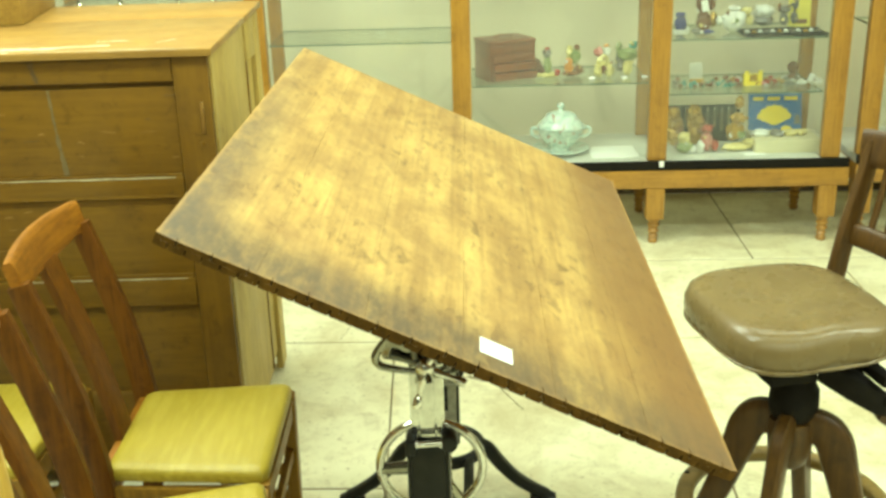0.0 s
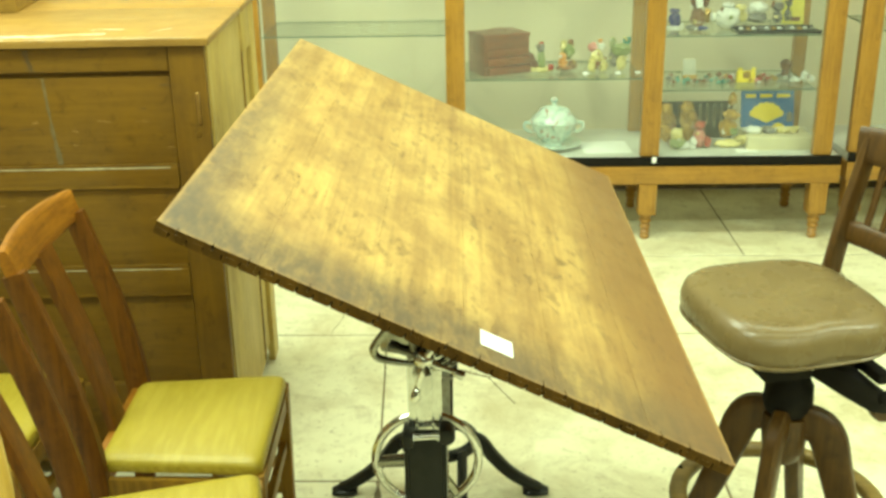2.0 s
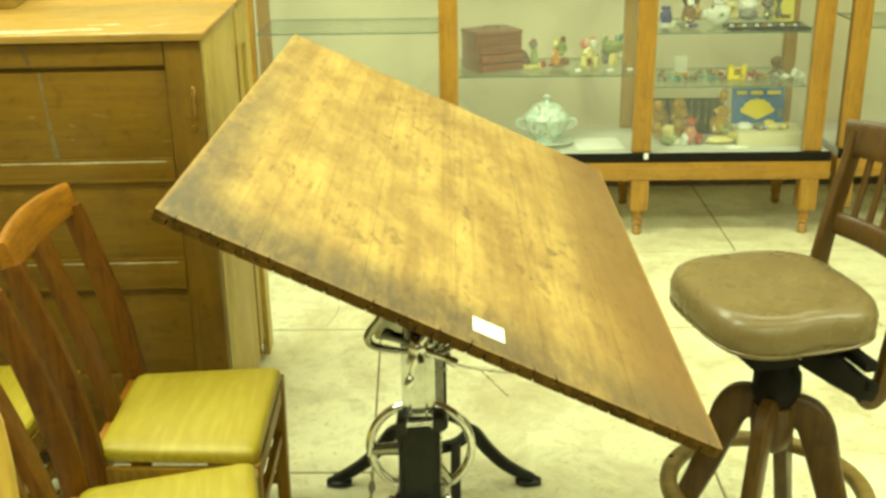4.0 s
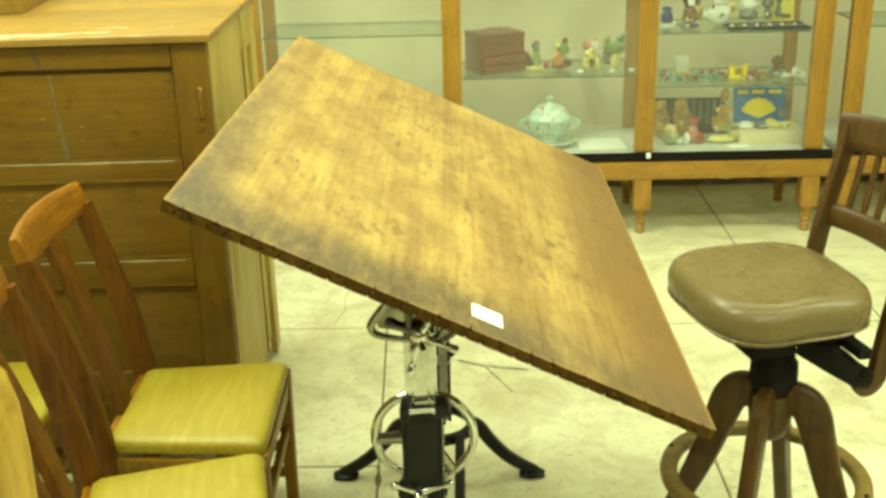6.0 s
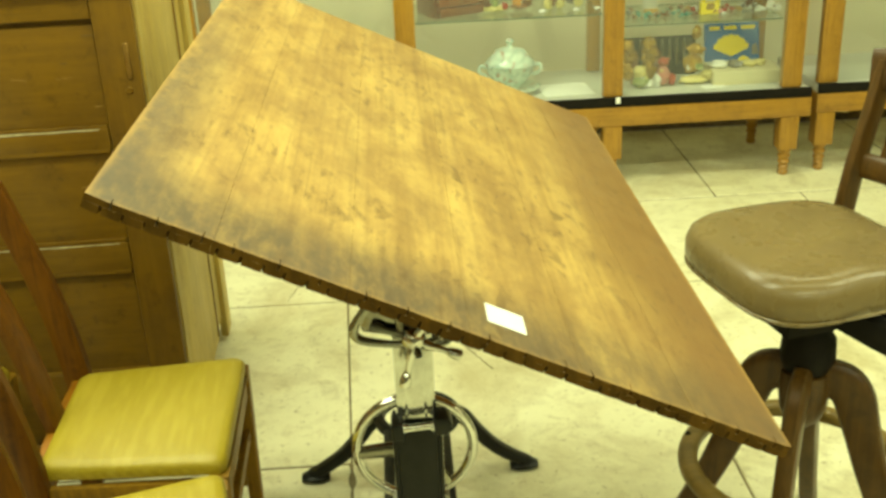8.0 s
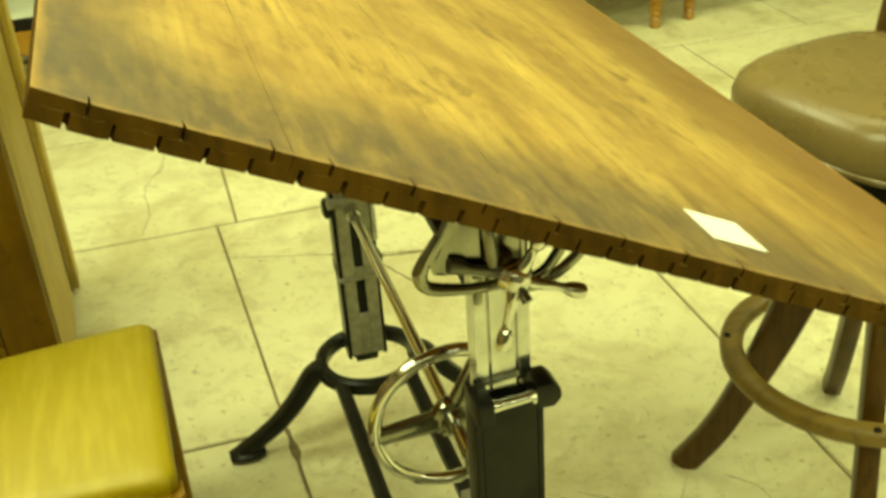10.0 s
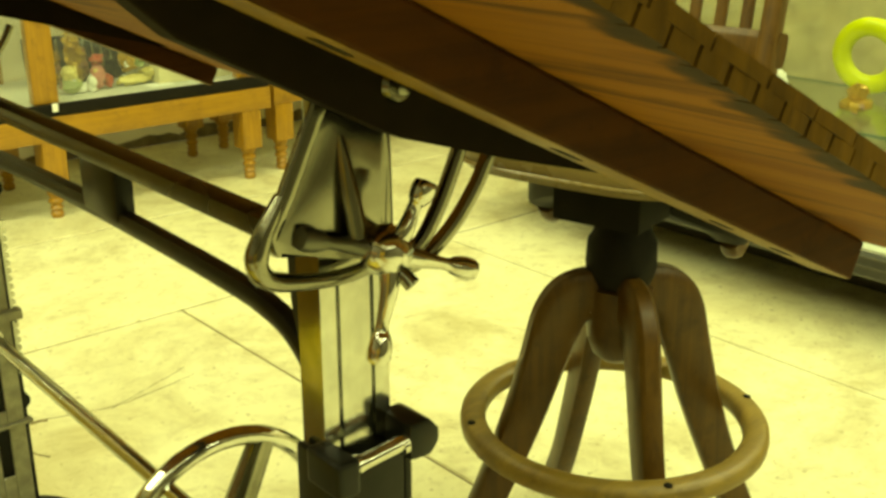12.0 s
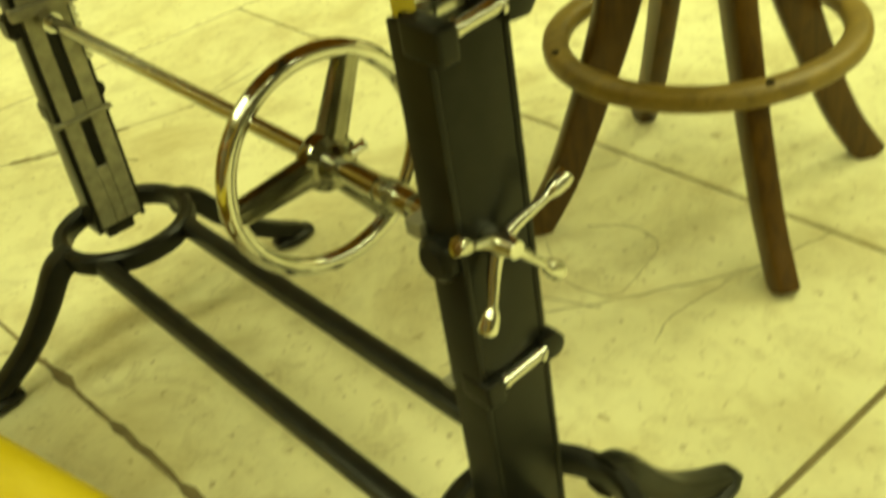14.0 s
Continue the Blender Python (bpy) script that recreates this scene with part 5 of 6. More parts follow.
SB = 0.758
birds = "bird figurines on the shelf"
figure("bird_figurine", [((0, 0, 0.012), (0.045, 0.03, 0.012), YEL), ((-0.01, 0, 0.05), (0.014, 0.014, 0.05), GREEN), ((-0.015, 0, 0.098), (0.018, 0.018, 0.022), GREY), ((-0.015, 0, 0.118), (0.009, 0.009, 0.007), RED), ((0.028, -0.02, 0.026), (0.013, 0.013, 0.013), RED), ((-0.05, 0, 0.012), (0.03, 0.015, 0.01), YEL)], 0.342, 4.92, SB, "small green and grey china bird on a yellow base", "figurine", 0, 1.15, birds)
figure("bird_figurine", [((0, 0, 0.015), (0.04, 0.03, 0.014), BROWN), ((-0.012, -0.01, 0.045), (0.02, 0.016, 0.036), ORANGE), ((0.012, 0, 0.08), (0.026, 0.018, 0.034), GREEN), ((0.022, 0, 0.118), (0.014, 0.013, 0.014), BROWN), ((-0.01, 0, 0.10), (0.01, 0.012, 0.03), YEL), ((0.03, 0, 0.03), (0.02, 0.016, 0.02), BROWN)], 0.443, 4.94, SB, "orange and green china bird figurine", "figurine", 0, 1.15, birds)
figure("bird_figurine", [((-0.02, 0, 0.03), (0.018, 0.02, 0.032), YEL), ((0.025, 0, 0.03), (0.018, 0.02, 0.032), YEL), ((0, 0, 0.065), (0.026, 0.02, 0.03), YEL), ((0, -0.012, 0.035), (0.012, 0.008, 0.02), BROWN), ((-0.022, 0, 0.10), (0.018, 0.014, 0.024), PINK), ((0.012, 0, 0.105), (0.018, 0.015, 0.018), WHITE), ((0.012, 0, 0.126), (0.012, 0.011, 0.008), ORANGE)], 0.588, 4.92, SB, "pale yellow china figurine with two birds", "figurine", 0, 1.15, birds)
figure("bird_figurine", [((0, 0, 0.03), (0.022, 0.02, 0.034), YEL), ((0.0, 0, 0.085), (0.046, 0.022, 0.03), GREEN), ((-0.035, 0, 0.11), (0.014, 0.012, 0.028), GREEN), ((0.022, 0, 0.12), (0.018, 0.015, 0.018), TEAL), ((0.015, -0.01, 0.13), (0.01, 0.01, 0.008), YEL), ((-0.03, 0.01, 0.05), (0.02, 0.015, 0.04), GREY)], 0.701, 4.94, SB, "green china parrot figurine on a yellow stand", "figurine", 0, 1.15, birds)
for x, y in ((0.530, 4.86), (0.678, 4.86), (0.771, 4.87)):
    t = tagged(new("price_tag", finish(box(-0.016, 0.016, -0.009, 0.009, 0, 0.001, 0), "price_tag", PAPER)), "small white paper price tag on the shelf", "label", "price tags on the shelf")
    t.matrix_basis = pose(x, y, SB + 0.006, 25, 0, 35)

# covered china tureen on its stand
tureen = thing("soup_tureen", "pale mint china soup tureen with lid on its plate", "tureen", pose(0.394, 4.92, 0.4005) @ Matrix.Diagonal((0.80, 0.80, 0.95, 1)))


def m_china():
    m, nt, bsdf = mat_new("painted_china")
    v = coords(nt)
    spray = tex_noise(nt, v, 26, 5, 0.7, 1.2)
    c = blend(nt, ramp(nt, tex_noise(nt, v, 34, 4, 0.6, 0.8), [(0.58, (0.0,)), (0.63, (0.9,))]), ramp(nt, spray, [(0.50, (0.62, 0.72, 0.63)), (0.57, (0.24, 0.38, 0.34)), (0.63, (0.70, 0.76, 0.66))]), (0.42, 0.20, 0.16))
    nt.links.new(c, bsdf.inputs["Base Color"])
    bsdf.inputs["Roughness"].default_value = 0.18
    return m


CHINA = m_china()
part("plate", lathe([(0, 0.0), (0.08, 0.0), (0.09, 0.006), (0.165, 0.022), (0.168, 0.026), (0.09, 0.014), (0, 0.012)], 36), CHINA, tureen)
part("bowl", lathe([(0, 0.014), (0.06, 0.014), (0.055, 0.03), (0.085, 0.05), (0.125, 0.09), (0.135, 0.125), (0.142, 0.135), (0.13, 0.137), (0, 0.137)], 36), CHINA, tureen)
part("lid", lathe([(0, 0.138), (0.135, 0.138), (0.132, 0.148), (0.105, 0.168), (0.085, 0.195), (0.05, 0.205), (0.018, 0.21), (0.012, 0.225), (0.024, 0.238), (0.014, 0.25), (0, 0.252)], 36), CHINA, tureen)
for e in (-1, 1):
    line = bezier([(e * 0.125, 0, 0.12), (e * 0.165, 0, 0.125), (e * 0.172, 0, 0.10), (e * 0.14, 0, 0.08), (e * 0.118, 0, 0.085)], 5)
    part("handle", sweep(line, 0.014, 0.018, (0, 1, 0), 10), CHINA, tureen)
sheet = tagged(new("paper_sheet", finish(box(-0.11, 0.11, -0.10, 0.10, 0, 0.002, 0), "paper_sheet", PAPER)), "white sheet of paper lying in the case", "paper")
sheet.matrix_basis = pose(0.638, 4.90, 0.4005, 0, 0, 4)
clip_tag = tagged(new("case_tag", finish(box(-0.010, 0.010, -0.003, 0.0, -0.014, 0.014, 0.002), "case_tag", PAPER)), "small white tag on the black edging of the case", "label")
clip_tag.matrix_basis = pose(0.838, YF + 0.0018, 0.394)

# right bay: top shelf
S3, S2, S1 = 0.946, 0.702, 0.4005
figure("cup", [((0, 0, 0.045), (0.028, 0.028, 0.045), BLUE), ((0, 0, 0.088), (0.03, 0.03, 0.008), BLUE)], 0.940, 4.95, S3, "dark blue china cup", "cup")
figure("trinkets", [((-0.03, 0, 0.012), (0.04, 0.02, 0.012), WHITE), ((0.05, 0.01, 0.012), (0.03, 0.02, 0.014), GREY), ((0.10, 0, 0.010), (0.03, 0.02, 0.010), BLUE), ((0.0, -0.02, 0.02), (0.01, 0.01, 0.02), WHITE)], 0.945, 4.84, S3, "small white and blue trinkets", "trinket")
figure("figurine", [((0, 0, 0.05), (0.04, 0.03, 0.052), BROWN), ((-0.012, 0, 0.13), (0.034, 0.026, 0.05), BROWN), ((-0.025, -0.01, 0.185), (0.03, 0.024, 0.022), PINK), ((0.03, 0, 0.15), (0.02, 0.02, 0.06), BROWN), ((0.04, 0, 0.06), (0.02, 0.02, 0.04), GOLD)], 1.053, 4.98, S3, "brown china figurine with a pink top", "figurine")
t = tagged(new("price_tag", finish(box(-0.015, 0.015, -0.001, 0.001, -0.025, 0.025, 0), "price_tag", PAPER)), "white price tag hanging on a figurine", "label")
t.matrix_basis = pose(1.042, 4.925, S3 + 0.125, 0, -12, 0)
figure("teapot", [((0, 0, 0.055), (0.062, 0.058, 0.056), WHITE), ((0, 0, 0.112), (0.03, 0.03, 0.014), WHITE), ((0.055, -0.005, 0.10), (0.03, 0.016, 0.018), YEL), ((0.07, 0, 0.06), (0.018, 0.012, 0.03), YEL), ((0.0, -0.05, 0.065), (0.014, 0.008, 0.016), GREEN), ((-0.065, 0, 0.06), (0.022, 0.01, 0.02), WHITE)], 1.181, 4.95, S3, "white china teapot with yellow bird", "teapot")
figure("shell", [((0, 0, 0.03), (0.05, 0.03, 0.03), GREY), ((0, 0, 0.07), (0.05, 0.035, 0.034), WHITE), ((-0.03, 0, 0.06), (0.02, 0.02, 0.02), WHITE)], 1.324, 4.98, S3 + 0.018, "large white sea shell on a dark foot", "shell")
figure("ornament", [((0, 0, 0.03), (0.022, 0.02, 0.032), GREY), ((0.002, 0, 0.075), (0.03, 0.022, 0.022), GREY), ((-0.025, 0, 0.085), (0.012, 0.012, 0.02), BROWN)], 1.416, 4.98, S3 + 0.018, "dark grey small ornament", "ornament")
figure("ornament", [((0, 0, 0.03), (0.018, 0.018, 0.03), GREY), ((0.0, 0, 0.09), (0.02, 0.018, 0.024), GREY), ((0, 0, 0.06), (0.008, 0.008, 0.03), GREY)], 1.473, 5.02, S3 + 0.018, "dark grey small ornament", "ornament")
tray = thing("display_tray", "long black velvet display tray with small things", "tray", pose(1.370, 4.86, S3 + 0.0005))
part("tray_base", box(-0.17, 0.19, -0.07, 0.07, 0, 0.012, 0.003), BLACK, tray)
for y0, y1 in ((-0.076, -0.066), (0.066, 0.076)):
    part("tray_side", box(-0.175, 0.195, y0, y1, 0, 0.016, 0.003), BLACK, tray)
for i in range(12):
    x = -0.15 + 0.027 * i
    figure("badge", [((0, 0, 0.006), (0.014, 0.012, 0.007), (WHITE, GOLD, WHITE, GREY)[i % 4])], 1.375 + x * 1.05, 4.825 - 0.012 * (i % 2), S3 + 0.0125, "small metal badge in the black tray", "badge", 0, 1, "badges in the tray")
YCARD = plain("yellow_card", (0.80, 0.70, 0.10), 0.6, 0, 0.08, 20, 0)
card = thing("yellow_booklet", "upright yellow booklet with a dark printed patch", "booklet", pose(1.509, 5.06, S3 + 0.0005, -8, 0, -6))
part("cover", box(-0.05, 0.05, -0.004, 0.004, 0, 0.16, 0.001), YCARD, card)
part("print", box(-0.012, 0.035, -0.0055, -0.0041, 0.012, 0.032, 0), C_BROWN, card)

# right bay: middle shelf with costume jewellery
rng = random.Random(11)
for i in range(84):
    x = 0.93 + 0.6 * (i + rng.random()) / 84
    y = rng.uniform(4.881, 5.05)
    r = rng.uniform(0.006, 0.015)
    g = rng.choice([TEAL, TEAL, TEAL, GREY, BROWN, BROWN] if x < 1.2 else [PINK, RED, WHITE, GOLD, BROWN] if x < 1.42 else [WHITE, WHITE, GREY])
    figure("costume_jewel", [((0, 0, r * 0.8), (r * 1.3, r, r * 0.8), g), ((r, 0.005, r * 0.5), (r * 0.7, r * 0.7, r * 0.5), rng.choice([g, GREY, WHITE]))], x, y, S2, "small piece of costume jewellery on the glass shelf", "jewellery", rng.uniform(0, 180), 1, "costume jewellery on the shelf")
CARD = plain("grey_card", (0.50, 0.49, 0.40), 0.6, 0, 0.1, 20, 0)
stand = thing("earring_card", "pale earring card standing on the shelf", "card", pose(1.027, 4.97, S2 + 0.0005, -10, 0, 0))
part("card", box(-0.03, 0.03, -0.003, 0.003, 0, 0.10, 0.002), CARD, stand)
part("earring", box(-0.03, 0.035, -0.012, -0.0035, 0.005, 0.025, 0.003), C_GOLD, stand)
yb_ = thing("yellow_card_box", "small bright yellow card box on the shelf", "box", pose(1.278, 4.92, S2 + 0.0005, 0, 0, 5))
BRIGHT = plain("bright_yellow_card", (0.85, 0.66, 0.02), 0.5, 0, 0.06, 20, 0)
part("carton", box(-0.042, 0.042, -0.012, 0.012, 0, 0.052, 0.002), BRIGHT, yb_)
for e in (-1, 1):
    part("flap", box(e * 0.032 - 0.01, e * 0.032 + 0.01, -0.012, -0.009, 0.0525, 0.07, 0.001), BRIGHT, yb_)
part("picture", box(-0.018, 0.018, -0.0135, -0.0122, 0.02, 0.05, 0), C_GOLD, yb_)
figure("jewellery_stand", [((0, 0, 0.03), (0.03, 0.02, 0.03), BROWN), ((0, 0, 0.085), (0.04, 0.02, 0.045), BROWN)], 1.488, 5.02, S2, "low dark brown jewellery stand on the shelf", "stand", 0, 0.72)
figure("glass_ornament", [((0, 0, 0.03), (0.02, 0.018, 0.03), WHITE), ((0.03, 0, 0.02), (0.018, 0.015, 0.02), WHITE)], 1.545, 4.9, S2, "clear white ornament with a rounded top", "ornament")

# right bay: bottom
panel = thing("spoon_rack", "black upright rack with rows of small silver spoons", "rack", pose(1.078, 5.06, S1, -8, 0, 0))
part("backing", box(-0.19, 0.19, -0.006, 0.006, 0, 0.178, 0.002), BLACK, panel)
for i in range(11):
    part("spoon", box(-0.17 + 0.034 * i - 0.004, -0.17 + 0.034 * i + 0.004, -0.010, -0.0065, 0.05 + 0.02 * (i % 2), 0.165, 0.002), NICKEL, panel)
for x, y, s, nm in ((0.940, 4.98, 1.0, "tall gold-brown carved figurine"), (1.042, 4.99, 1.05, "gold-brown carved figurine with a round head")):
    figure("carved_figurine", [((0, 0, 0.05), (0.038, 0.03, 0.052), GOLD), ((0.008, 0, 0.10), (0.032, 0.027, 0.048), GOLD), ((-0.006, 0, 0.155), (0.027, 0.024, 0.040), GOLD), ((0.022, -0.012, 0.08), (0.013, 0.012, 0.062), BROWN), ((-0.024, -0.01, 0.10), (0.011, 0.012, 0.05), GOLD)], x, y, S1, nm, "figurine", 0, s, "carved figurines in the case")
figure("figurine", [((0, 0, 0.03), (0.045, 0.03, 0.032), GREEN), ((-0.01, 0, 0.075), (0.032, 0.028, 0.03), YEL), ((0.03, 0, 0.02), (0.03, 0.02, 0.02), WHITE)], 0.971, 4.86, S1, "small green and cream figurine", "figurine")
figure("figurine", [((0, 0, 0.05), (0.03, 0.025, 0.052), PINK), ((0, 0, 0.11), (0.024, 0.02, 0.022), RED), ((0.04, 0, 0.03), (0.02, 0.02, 0.032), RED), ((-0.03, -0.01, 0.03), (0.018, 0.018, 0.035), WHITE)], 1.073, 4.87, S1, "small red and white figurine", "figurine")
figure("banana_figurine", [((0, 0, 0.02), (0.06, 0.02, 0.016), YEL), ((0.045, 0, 0.035), (0.03, 0.016, 0.016), YEL), ((-0.01, 0, 0.075), (0.036, 0.028, 0.036), GOLD), ((0.0, 0, 0.12), (0.028, 0.022, 0.022), GOLD), ((0.005, -0.026, 0.07), (0.016, 0.01, 0.014), GREEN), ((0.0, 0, 0.175), (0.016, 0.014, 0.026), GOLD)], 1.217, 4.88, S1, "gold figurine with yellow bananas and a green patch", "figurine", 0, 1.35)
BOX_BLUE = plain("blue_print", (0.02, 0.13, 0.36), 0.4, 0, 0.12, 20, 0)
BOX_CREAM = plain("cream_card", (0.62, 0.56, 0.34), 0.6, 0, 0.12, 20, 0)
blue = thing("open_game_box", "open card box with a blue lid printed with a yellow fan", "box", pose(1.452, 4.93, S1) @ Matrix.Scale(1.05, 4))
part("tray", box(-0.155, 0.135, -0.10, 0.09, 0, 0.058, 0.003), BOX_CREAM, blue, "shallow cream card tray")
lidp = part("lid", box(-0.12, 0.12, -0.008, 0.008, 0, 0.19, 0.002), BOX_BLUE, blue, "upright blue printed lid", pose(-0.02, 0.10, 0.028, -14, 0, 0))
fan = [(-0.005, 0.045)] + [(-0.005 + 0.088 * math.sin(radians(a)) * (1.0 if i % 2 else 0.93), 0.050 + 0.092 * math.cos(radians(a)) * (1.0 if i % 2 else 0.93)) for i, a in enumerate(range(-70, 71, 10))]
part("fan_print", prism(fan, -0.0095, -0.0082), BRIGHT, lidp)
part("corner_print", prism([(0.02, 0.022), (0.085, 0.022), (0.070, 0.038), (0.05, 0.046), (0.03, 0.038)], -0.0095, -0.0082), BRIGHT, lidp)
part("portrait_print", prism([(0.085, 0.05), (0.115, 0.05), (0.112, 0.085), (0.10, 0.098), (0.088, 0.085)], -0.0095, -0.0082), C_GREY, lidp)
for x0, x1 in ((-0.10, -0.055), (-0.035, 0.02), (0.04, 0.10)):
    part("title_bar", box(x0, x1, -0.0095, -0.0082, 0.16, 0.176, 0), BRIGHT, lidp)
figure("playing_pieces", [((-0.09, 0, 0.02), (0.05, 0.05, 0.018), WHITE), ((-0.01, 0, 0.018), (0.035, 0.05, 0.02), GREY), ((0.05, 0, 0.02), (0.04, 0.04, 0.016), YEL), ((0.10, 0.01, 0.02), (0.03, 0.04, 0.014), YEL)], 1.422, 4.92, S1 + 0.05, "pale and yellow game pieces in an open box", "game pieces")
t = tagged(new("price_tag", finish(box(-0.014, 0.014, -0.001, 0.001, 0, 0.045, 0), "price_tag", PAPER)), "white price tag standing against a box", "label")
t.matrix_basis = pose(1.422, 4.826, S1 + 0.002, -5, 0, 0)
t = tagged(new("price_tag", finish(box(-0.05, 0.05, -0.03, 0.03, 0, 0.0015, 0), "price_tag", PAPER)), "white paper lying in the case", "paper")
t.matrix_basis = pose(1.283, 4.82, S1 + 0.0005, 0, 0, 10)

# left bay: bright goblets on the upper shelf
for i, x in enumerate((-1.82, -1.63, -1.36, -1.20)):
    gob = lathe([(0, 0), (0.036, 0), (0.034, 0.006), (0.012, 0.014), (0.008, 0.05), (0.012, 0.07), (0.04, 0.10), (0.045, 0.15), (0.042, 0.15), (0.0, 0.085)], 24)
    g = tagged(new("silver_goblet", finish(gob, "silver_goblet", CHROME)), "bright silver goblet on a glass shelf", "goblet", "silver goblets on the shelf")
    g.matrix_basis = pose(x, 4.93, 1.1375)
# things in the far right case
figure("shell", [((0, 0, 0.012), (0.10, 0.04, 0.014), PINK), ((0.06, 0, 0.02), (0.05, 0.03, 0.018), ORANGE)], 2.062, 4.98, 0.955, "flat pink coral piece on a glass shelf", "coral")

# ---------------------------------------------------------------- low glass counter at the east side
east = thing("glass_counter", "low glass shop counter on a dark base with metal strips", "counter", pose(1.985, 2.52, 0))
GREY_METAL = plain("grey_metal_trim", (0.085, 0.078, 0.054), 0.55, 0.1, 0.2, 30, 0.02)
DARK_BASE = plain("dark_base_board", (0.05, 0.045, 0.035), 0.6, 0, 0.3, 20, 0.1)
REAR = plain("pale_rear_board", (0.56, 0.49, 0.28), 0.6, 0, 0.35, 8, 0.1)
part("plinth", box(0.34, 0.60, -1.5, 1.1, 0.0, 0.159, 0.002), DARK_BASE, east, "dark plinth set far back")
part("base_rail", box(0.0, 0.66, -1.65, 1.25, 0.160, 0.224, 0.006), DARK_BASE, east, "dark base rail")
for z in (0.163, 0.189, 0.215):
    part("metal_strip", box(-0.004, 0.004, -1.65, 1.25, z, z + 0.006, 0.001, 1), GREY_METAL, east, "thin grey metal strip" if z < 0.17 else "")
part("counter_floor", box(0.02, 0.64, -1.62, 1.22, 0.2245, 0.234, 0.002), LINING, east, "pale lined counter floor")
for y in (-1.63, -0.90, 1.2):
    part("corner_post", box(0.005, 0.03, y, y + 0.03, 0.2345, 0.94, 0.003), GREY_METAL, east)
    part("corner_post", box(0.63, 0.655, y, y + 0.03, 0.2345, 0.94, 0.003), GREY_METAL, east)
for a, b in ((-1.60, -0.90), (-0.87, 1.20)):
    g = part("pane", box(0.010, 0.016, a, b, 0.235, 0.94, 0), GLASS, east, "glass front pane" if a < -1 else "")
    g.visible_shadow = False
    for z in (0.38, 0.525):
        g = part("shelf", glass_shelf(0.04, 0.62, a, b, z, 0.008), (SHELF_GLASS, GLASS_EDGE), east)
        g.visible_shadow = False
part("rear_panel", box(0.657, 0.675, -1.62, 1.22, 0.235, 0.94, 0.002), REAR, east, "pale rear board")
for x0, x1, y0, y1 in ((-0.005, 0.06, -1.66, 1.26), (0.60, 0.665, -1.66, 1.26), (0.061, 0.599, -1.66, -1.59), (0.061, 0.599, 1.19, 1.26)):
    part("top_frame", box(x0, x1, y0, y1, 0.9405, 0.965, 0.004), GREY_METAL, east, "grey metal frame of the counter top" if x0 < 0 else "")
g = part("top_pane", box(0.061, 0.599, -1.589, 1.189, 0.950, 0.958, 0), GLASS, east, "glass counter top")
g.visible_shadow = False
LIME = plain("lime_plastic", (0.66, 0.72, 0.04), 0.35, 0, 0.12, 20, 0)
ringp = [Vector((0.085 * math.cos(2 * math.pi * i / 36), 0, 0.085 * math.sin(2 * math.pi * i / 36))) for i in range(36)]
lime = tagged(new("lime_ring", finish(sweep(ringp, 0.04, 0.055, (0, 1, 0), 14, 0, None, True), "lime_ring", LIME)), "bright lime-yellow ring-shaped object in the counter", "ring")
lime.matrix_basis = pose(2.44, 2.66, 0.525 + 0.124, -8, 0, 96)
for x, y, z, g, lab in ((2.30, 2.67, 0.38, WHITE, "small white china dish"), (2.34, 2.49, 0.38, PINK, "small pink china dish"), (2.36, 2.87, 0.38, GREY, "small grey figurine"), (2.36, 2.39, 0.2345, WHITE, "white bowl"), (2.36, 2.97, 0.525, ORANGE, "orange figurine"), (2.38, 2.79, 0.2345, GREEN, "green figurine"), (2.36, 2.22, 0.525, GREEN, "green figurine"), (2.24, 2.58, 0.525, GOLD, "small gold figurine"), (2.20, 2.76, 0.38, ORANGE, "small orange dish"), (2.22, 2.56, 0.38, WHITE, "small white china dish"), (2.26, 2.84, 0.525, WHITE, "small white china dish"), (2.20, 2.50, 0.2345, BROWN, "brown figurine"), (2.18, 2.70, 0.2345, WHITE, "white bowl")):
    figure("ornament", [((0, 0, 0.02), (0.06, 0.05, 0.022), g), ((0, 0, 0.05), (0.03, 0.03, 0.03), g)], x, y, z, lab + " inside the glass counter", "ornament")

# ---------------------------------------------------------------- scuffs, floor slabs, cracks
def slab(outline):
    bm = bmesh.new()
    lo = [bm.verts.new((x, y, -0.03)) for x, y in outline]
    hi = [bm.verts.new((x, y, 0.0)) for x, y in outline]
    bm.faces.new(hi)
    for i in range(len(lo)):
        j = (i + 1) % len(lo)
        bm.faces.new((lo[i], lo[j], hi[j], hi[i]))
    bmesh.ops.bevel(bm, geom=[e for e in bm.edges if all(v.co.z > -0.001 for v in e.verts)], offset=0.003, segments=1, affect="EDGES")
    ob = new("slab", finish(bm, "slab", FLOOR, False))
    ob.parent = floor


def quad(xa, xb, ya, yb, lean_a=0.0, lean_b=0.0, g=0.0032, w=0.0048):
    slab([(xa + g, ya + w), (xb - g, ya + w), (xb + lean_b - g, yb - w), (xa + lean_a + g, yb - w)])


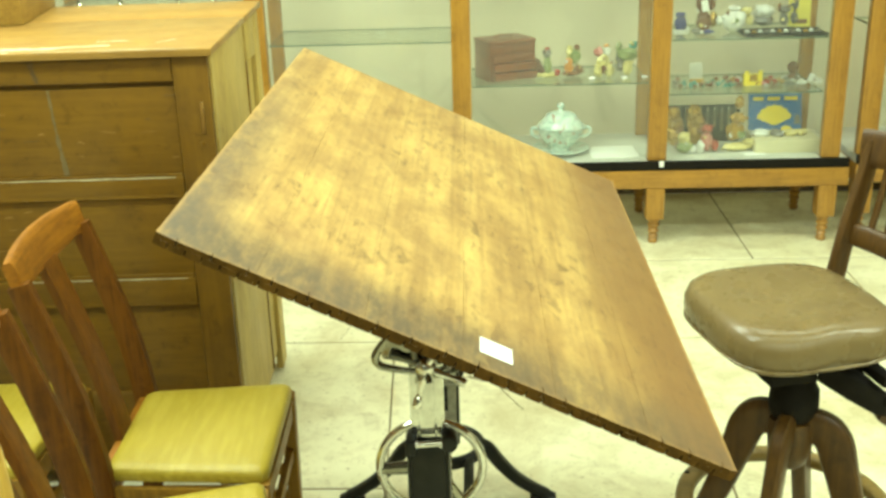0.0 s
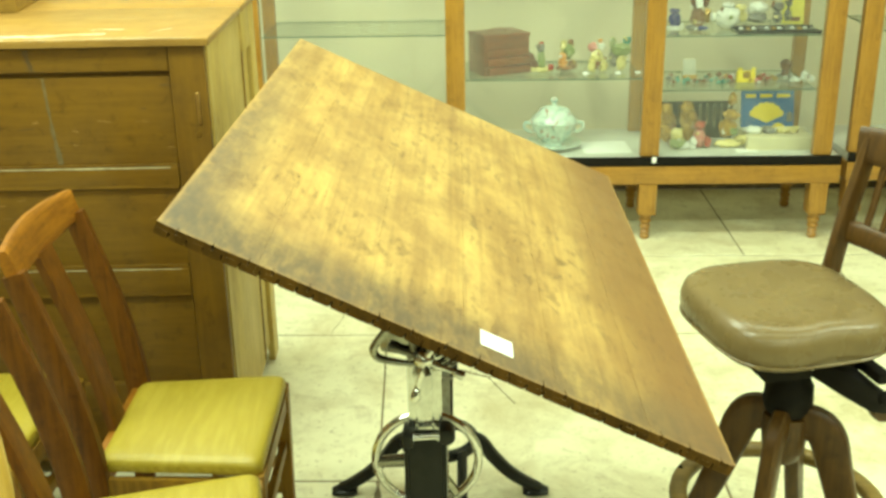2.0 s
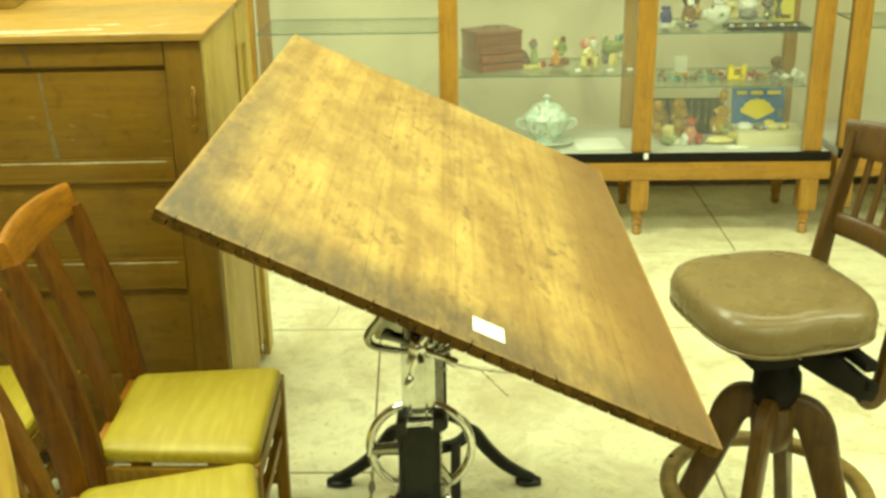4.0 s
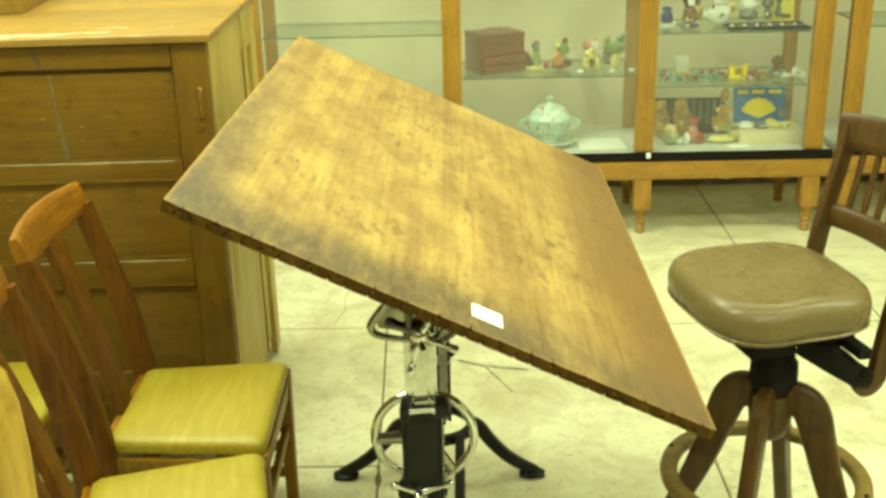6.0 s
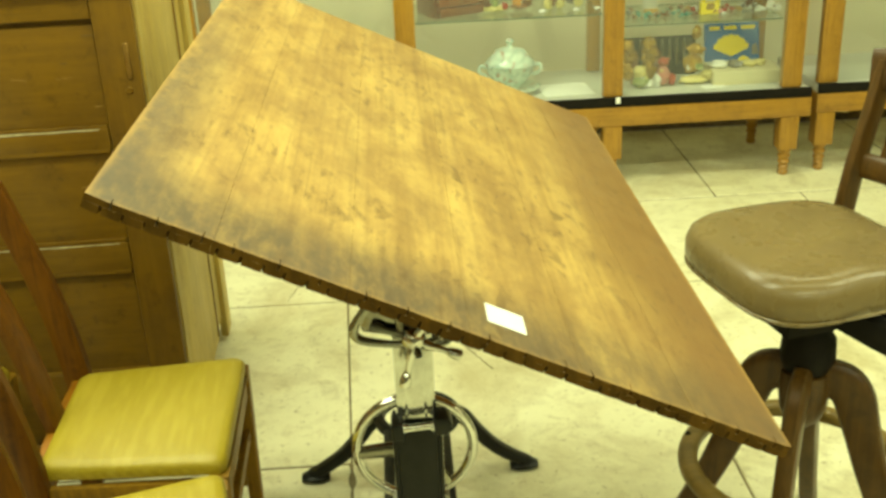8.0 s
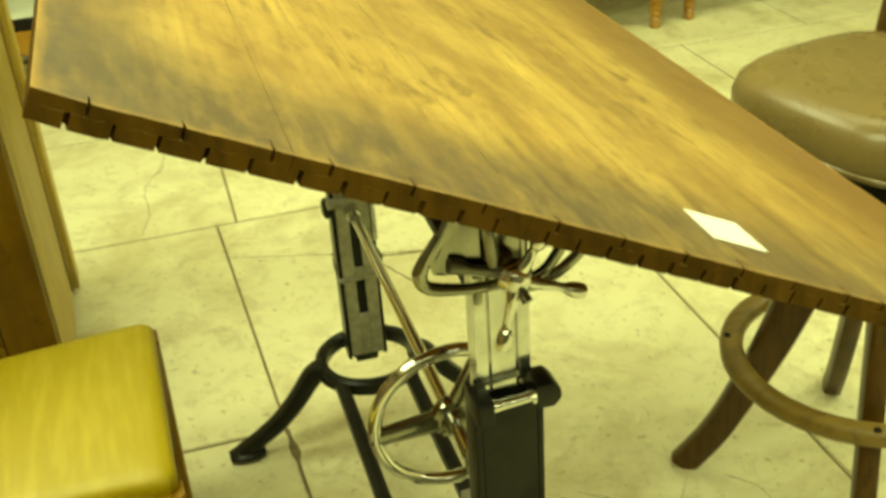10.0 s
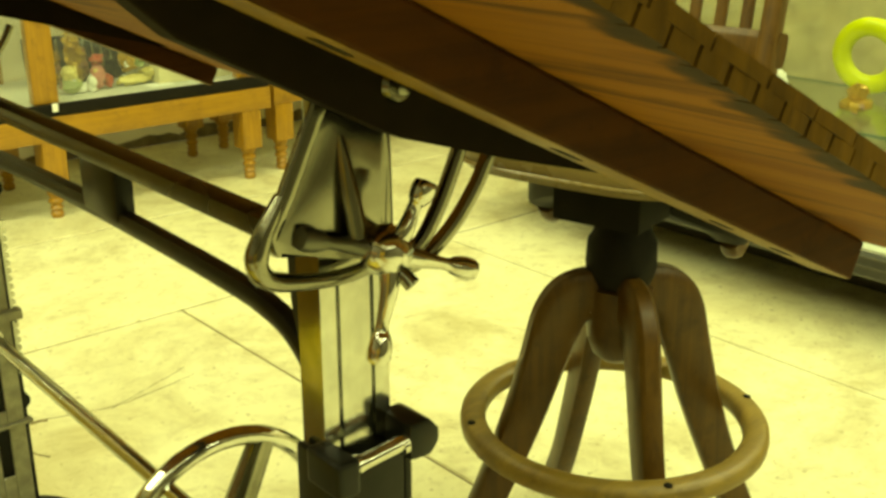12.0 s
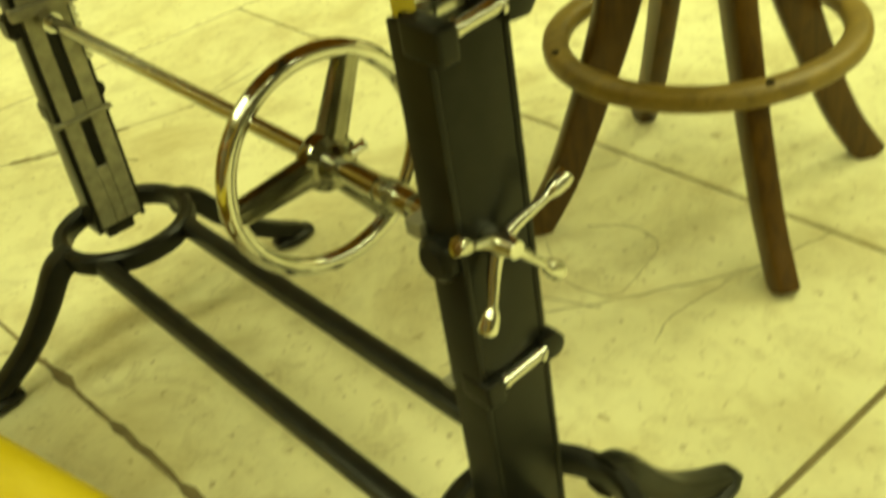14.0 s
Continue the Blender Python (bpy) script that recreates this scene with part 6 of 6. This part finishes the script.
XW, XE = -1.20, 0.735
M0, M1, M2 = -0.240, -0.285, -0.328
G = 0.003
slab([(M0 + G, 1.655 + 0.0048), (XE - G, 1.655 + 0.0048), (XE - G, 3.69 - 0.0048), (M2 + G, 3.69 - 0.0048), (M1 + G, 2.68)])
quad(XE, 1.70, 1.655, 3.69)
quad(XW, M0, 1.655, 2.68, 0.0, M1 - M0)
quad(XW, M1, 2.68, 3.69, 0.0, M2 - M1)
for ya, yb, s, step, xmin, xmax in ((-2.8, -1.42, 0.3, 0.935, X0, X1), (-1.42, -0.44, 0.765, 0.935, X0, X1), (-0.44, 0.66, 0.3, 0.935, X0, X1), (0.66, 1.655, 0.5, 0.935, X0, X1), (1.655, 3.69, 1.70, 0.935, 1.70, X1),
                                    (1.655, 3.69, XW, 0.935, X0, XW), (3.69, 4.51, 1.60, 1.87, X0, X1), (4.51, 5.50, 1.235, 0.935, X0, X1)):
    cuts = [q for q in [s + step * i for i in range(-7, 7)] if xmin + 0.1 < q < xmax - 0.1]
    xs = [xmin] + cuts + [xmax]
    for xa, xb in zip(xs, xs[1:]):
        quad(xa, xb, ya, yb)

# hairline cracks in the concrete
rng = random.Random(3)
cracks = bmesh.new()
for pts, wide in (([(-0.045, 3.388), (0.03, 3.347), (0.09, 3.327), (0.20, 3.306)], 0.020), ([(0.05, 3.342), (0.085, 3.26), (0.14, 3.145)], 0.011), ([(M0, 1.67), (M0 - 0.011, 1.92), (M0 - 0.023, 2.17), (M0 - 0.034, 2.42), (M1, 2.67)], 0.028), ([(-0.32, 3.48), (-0.016, 3.38), (0.20, 3.31), (0.361, 3.27), (0.56, 3.30)], 0.004), ([(-0.44, 4.30), (-0.46, 4.17), (-0.52, 4.03), (-0.515, 3.85), (-0.546, 3.705)], 0.004),
                  ([(0.44, 2.245), (0.40, 2.188), (0.381, 2.13), (0.398, 2.062), (0.475, 2.071), (0.544, 2.096), (0.558, 2.166), (0.515, 2.225)], 0.002), ([(0.222, 2.277), (0.283, 2.232), (0.321, 2.17), (0.365, 2.056)], 0.003),
                  ([(0.155, 2.152), (0.29, 2.12), (0.365, 2.073), (0.447, 2.02), (0.58, 1.942), (0.735, 1.90)], 0.003), ([(0.355, 1.944), (0.415, 1.962), (0.547, 1.949)], 0.002), ([(-0.053, 3.358), (0.049, 3.343), (0.15, 3.332)], 0.003), ([(0.33, 3.263), (0.432, 3.30), (0.558, 3.348)], 0.003)):
    line = bezier([(x, y, 0.0006) for x, y in pts], 9)
    line = [p + Vector((rng.uniform(-0.002, 0.002), rng.uniform(-0.002, 0.002), 0)) for p in line]
    sweep(line, [wide * rng.uniform(0.2, 0.9) for _ in line], 0.0009, (1, 0.3, 0), 6, 0, cracks)
tagged(new("floor_cracks", finish(cracks, "floor_cracks", GROUT)), "thin dark cracks in the concrete floor", "cracks", kind="stuff")

rng = random.Random(8)
outline = [(X0 + 0.01, 0.001)] + [(X1 - 0.01, 0.001)]
n = 160
outline += [(X1 - 0.01 - (X1 - X0 - 0.02) * i / n, 0.045 + 0.05 * noise.noise(Vector((i * 0.21, 0, 0))) + rng.uniform(-0.012, 0.012)) for i in range(n + 1)]
setting("wall_foot", prism(outline, Y1 - 0.006, Y1 + 0.002), plain("flaked_dirty_plaster", (0.20, 0.15, 0.07), 0.8, 0, 0.5, 25, 0.5), "dark flaked plaster along the foot of the wall", "baseboard")
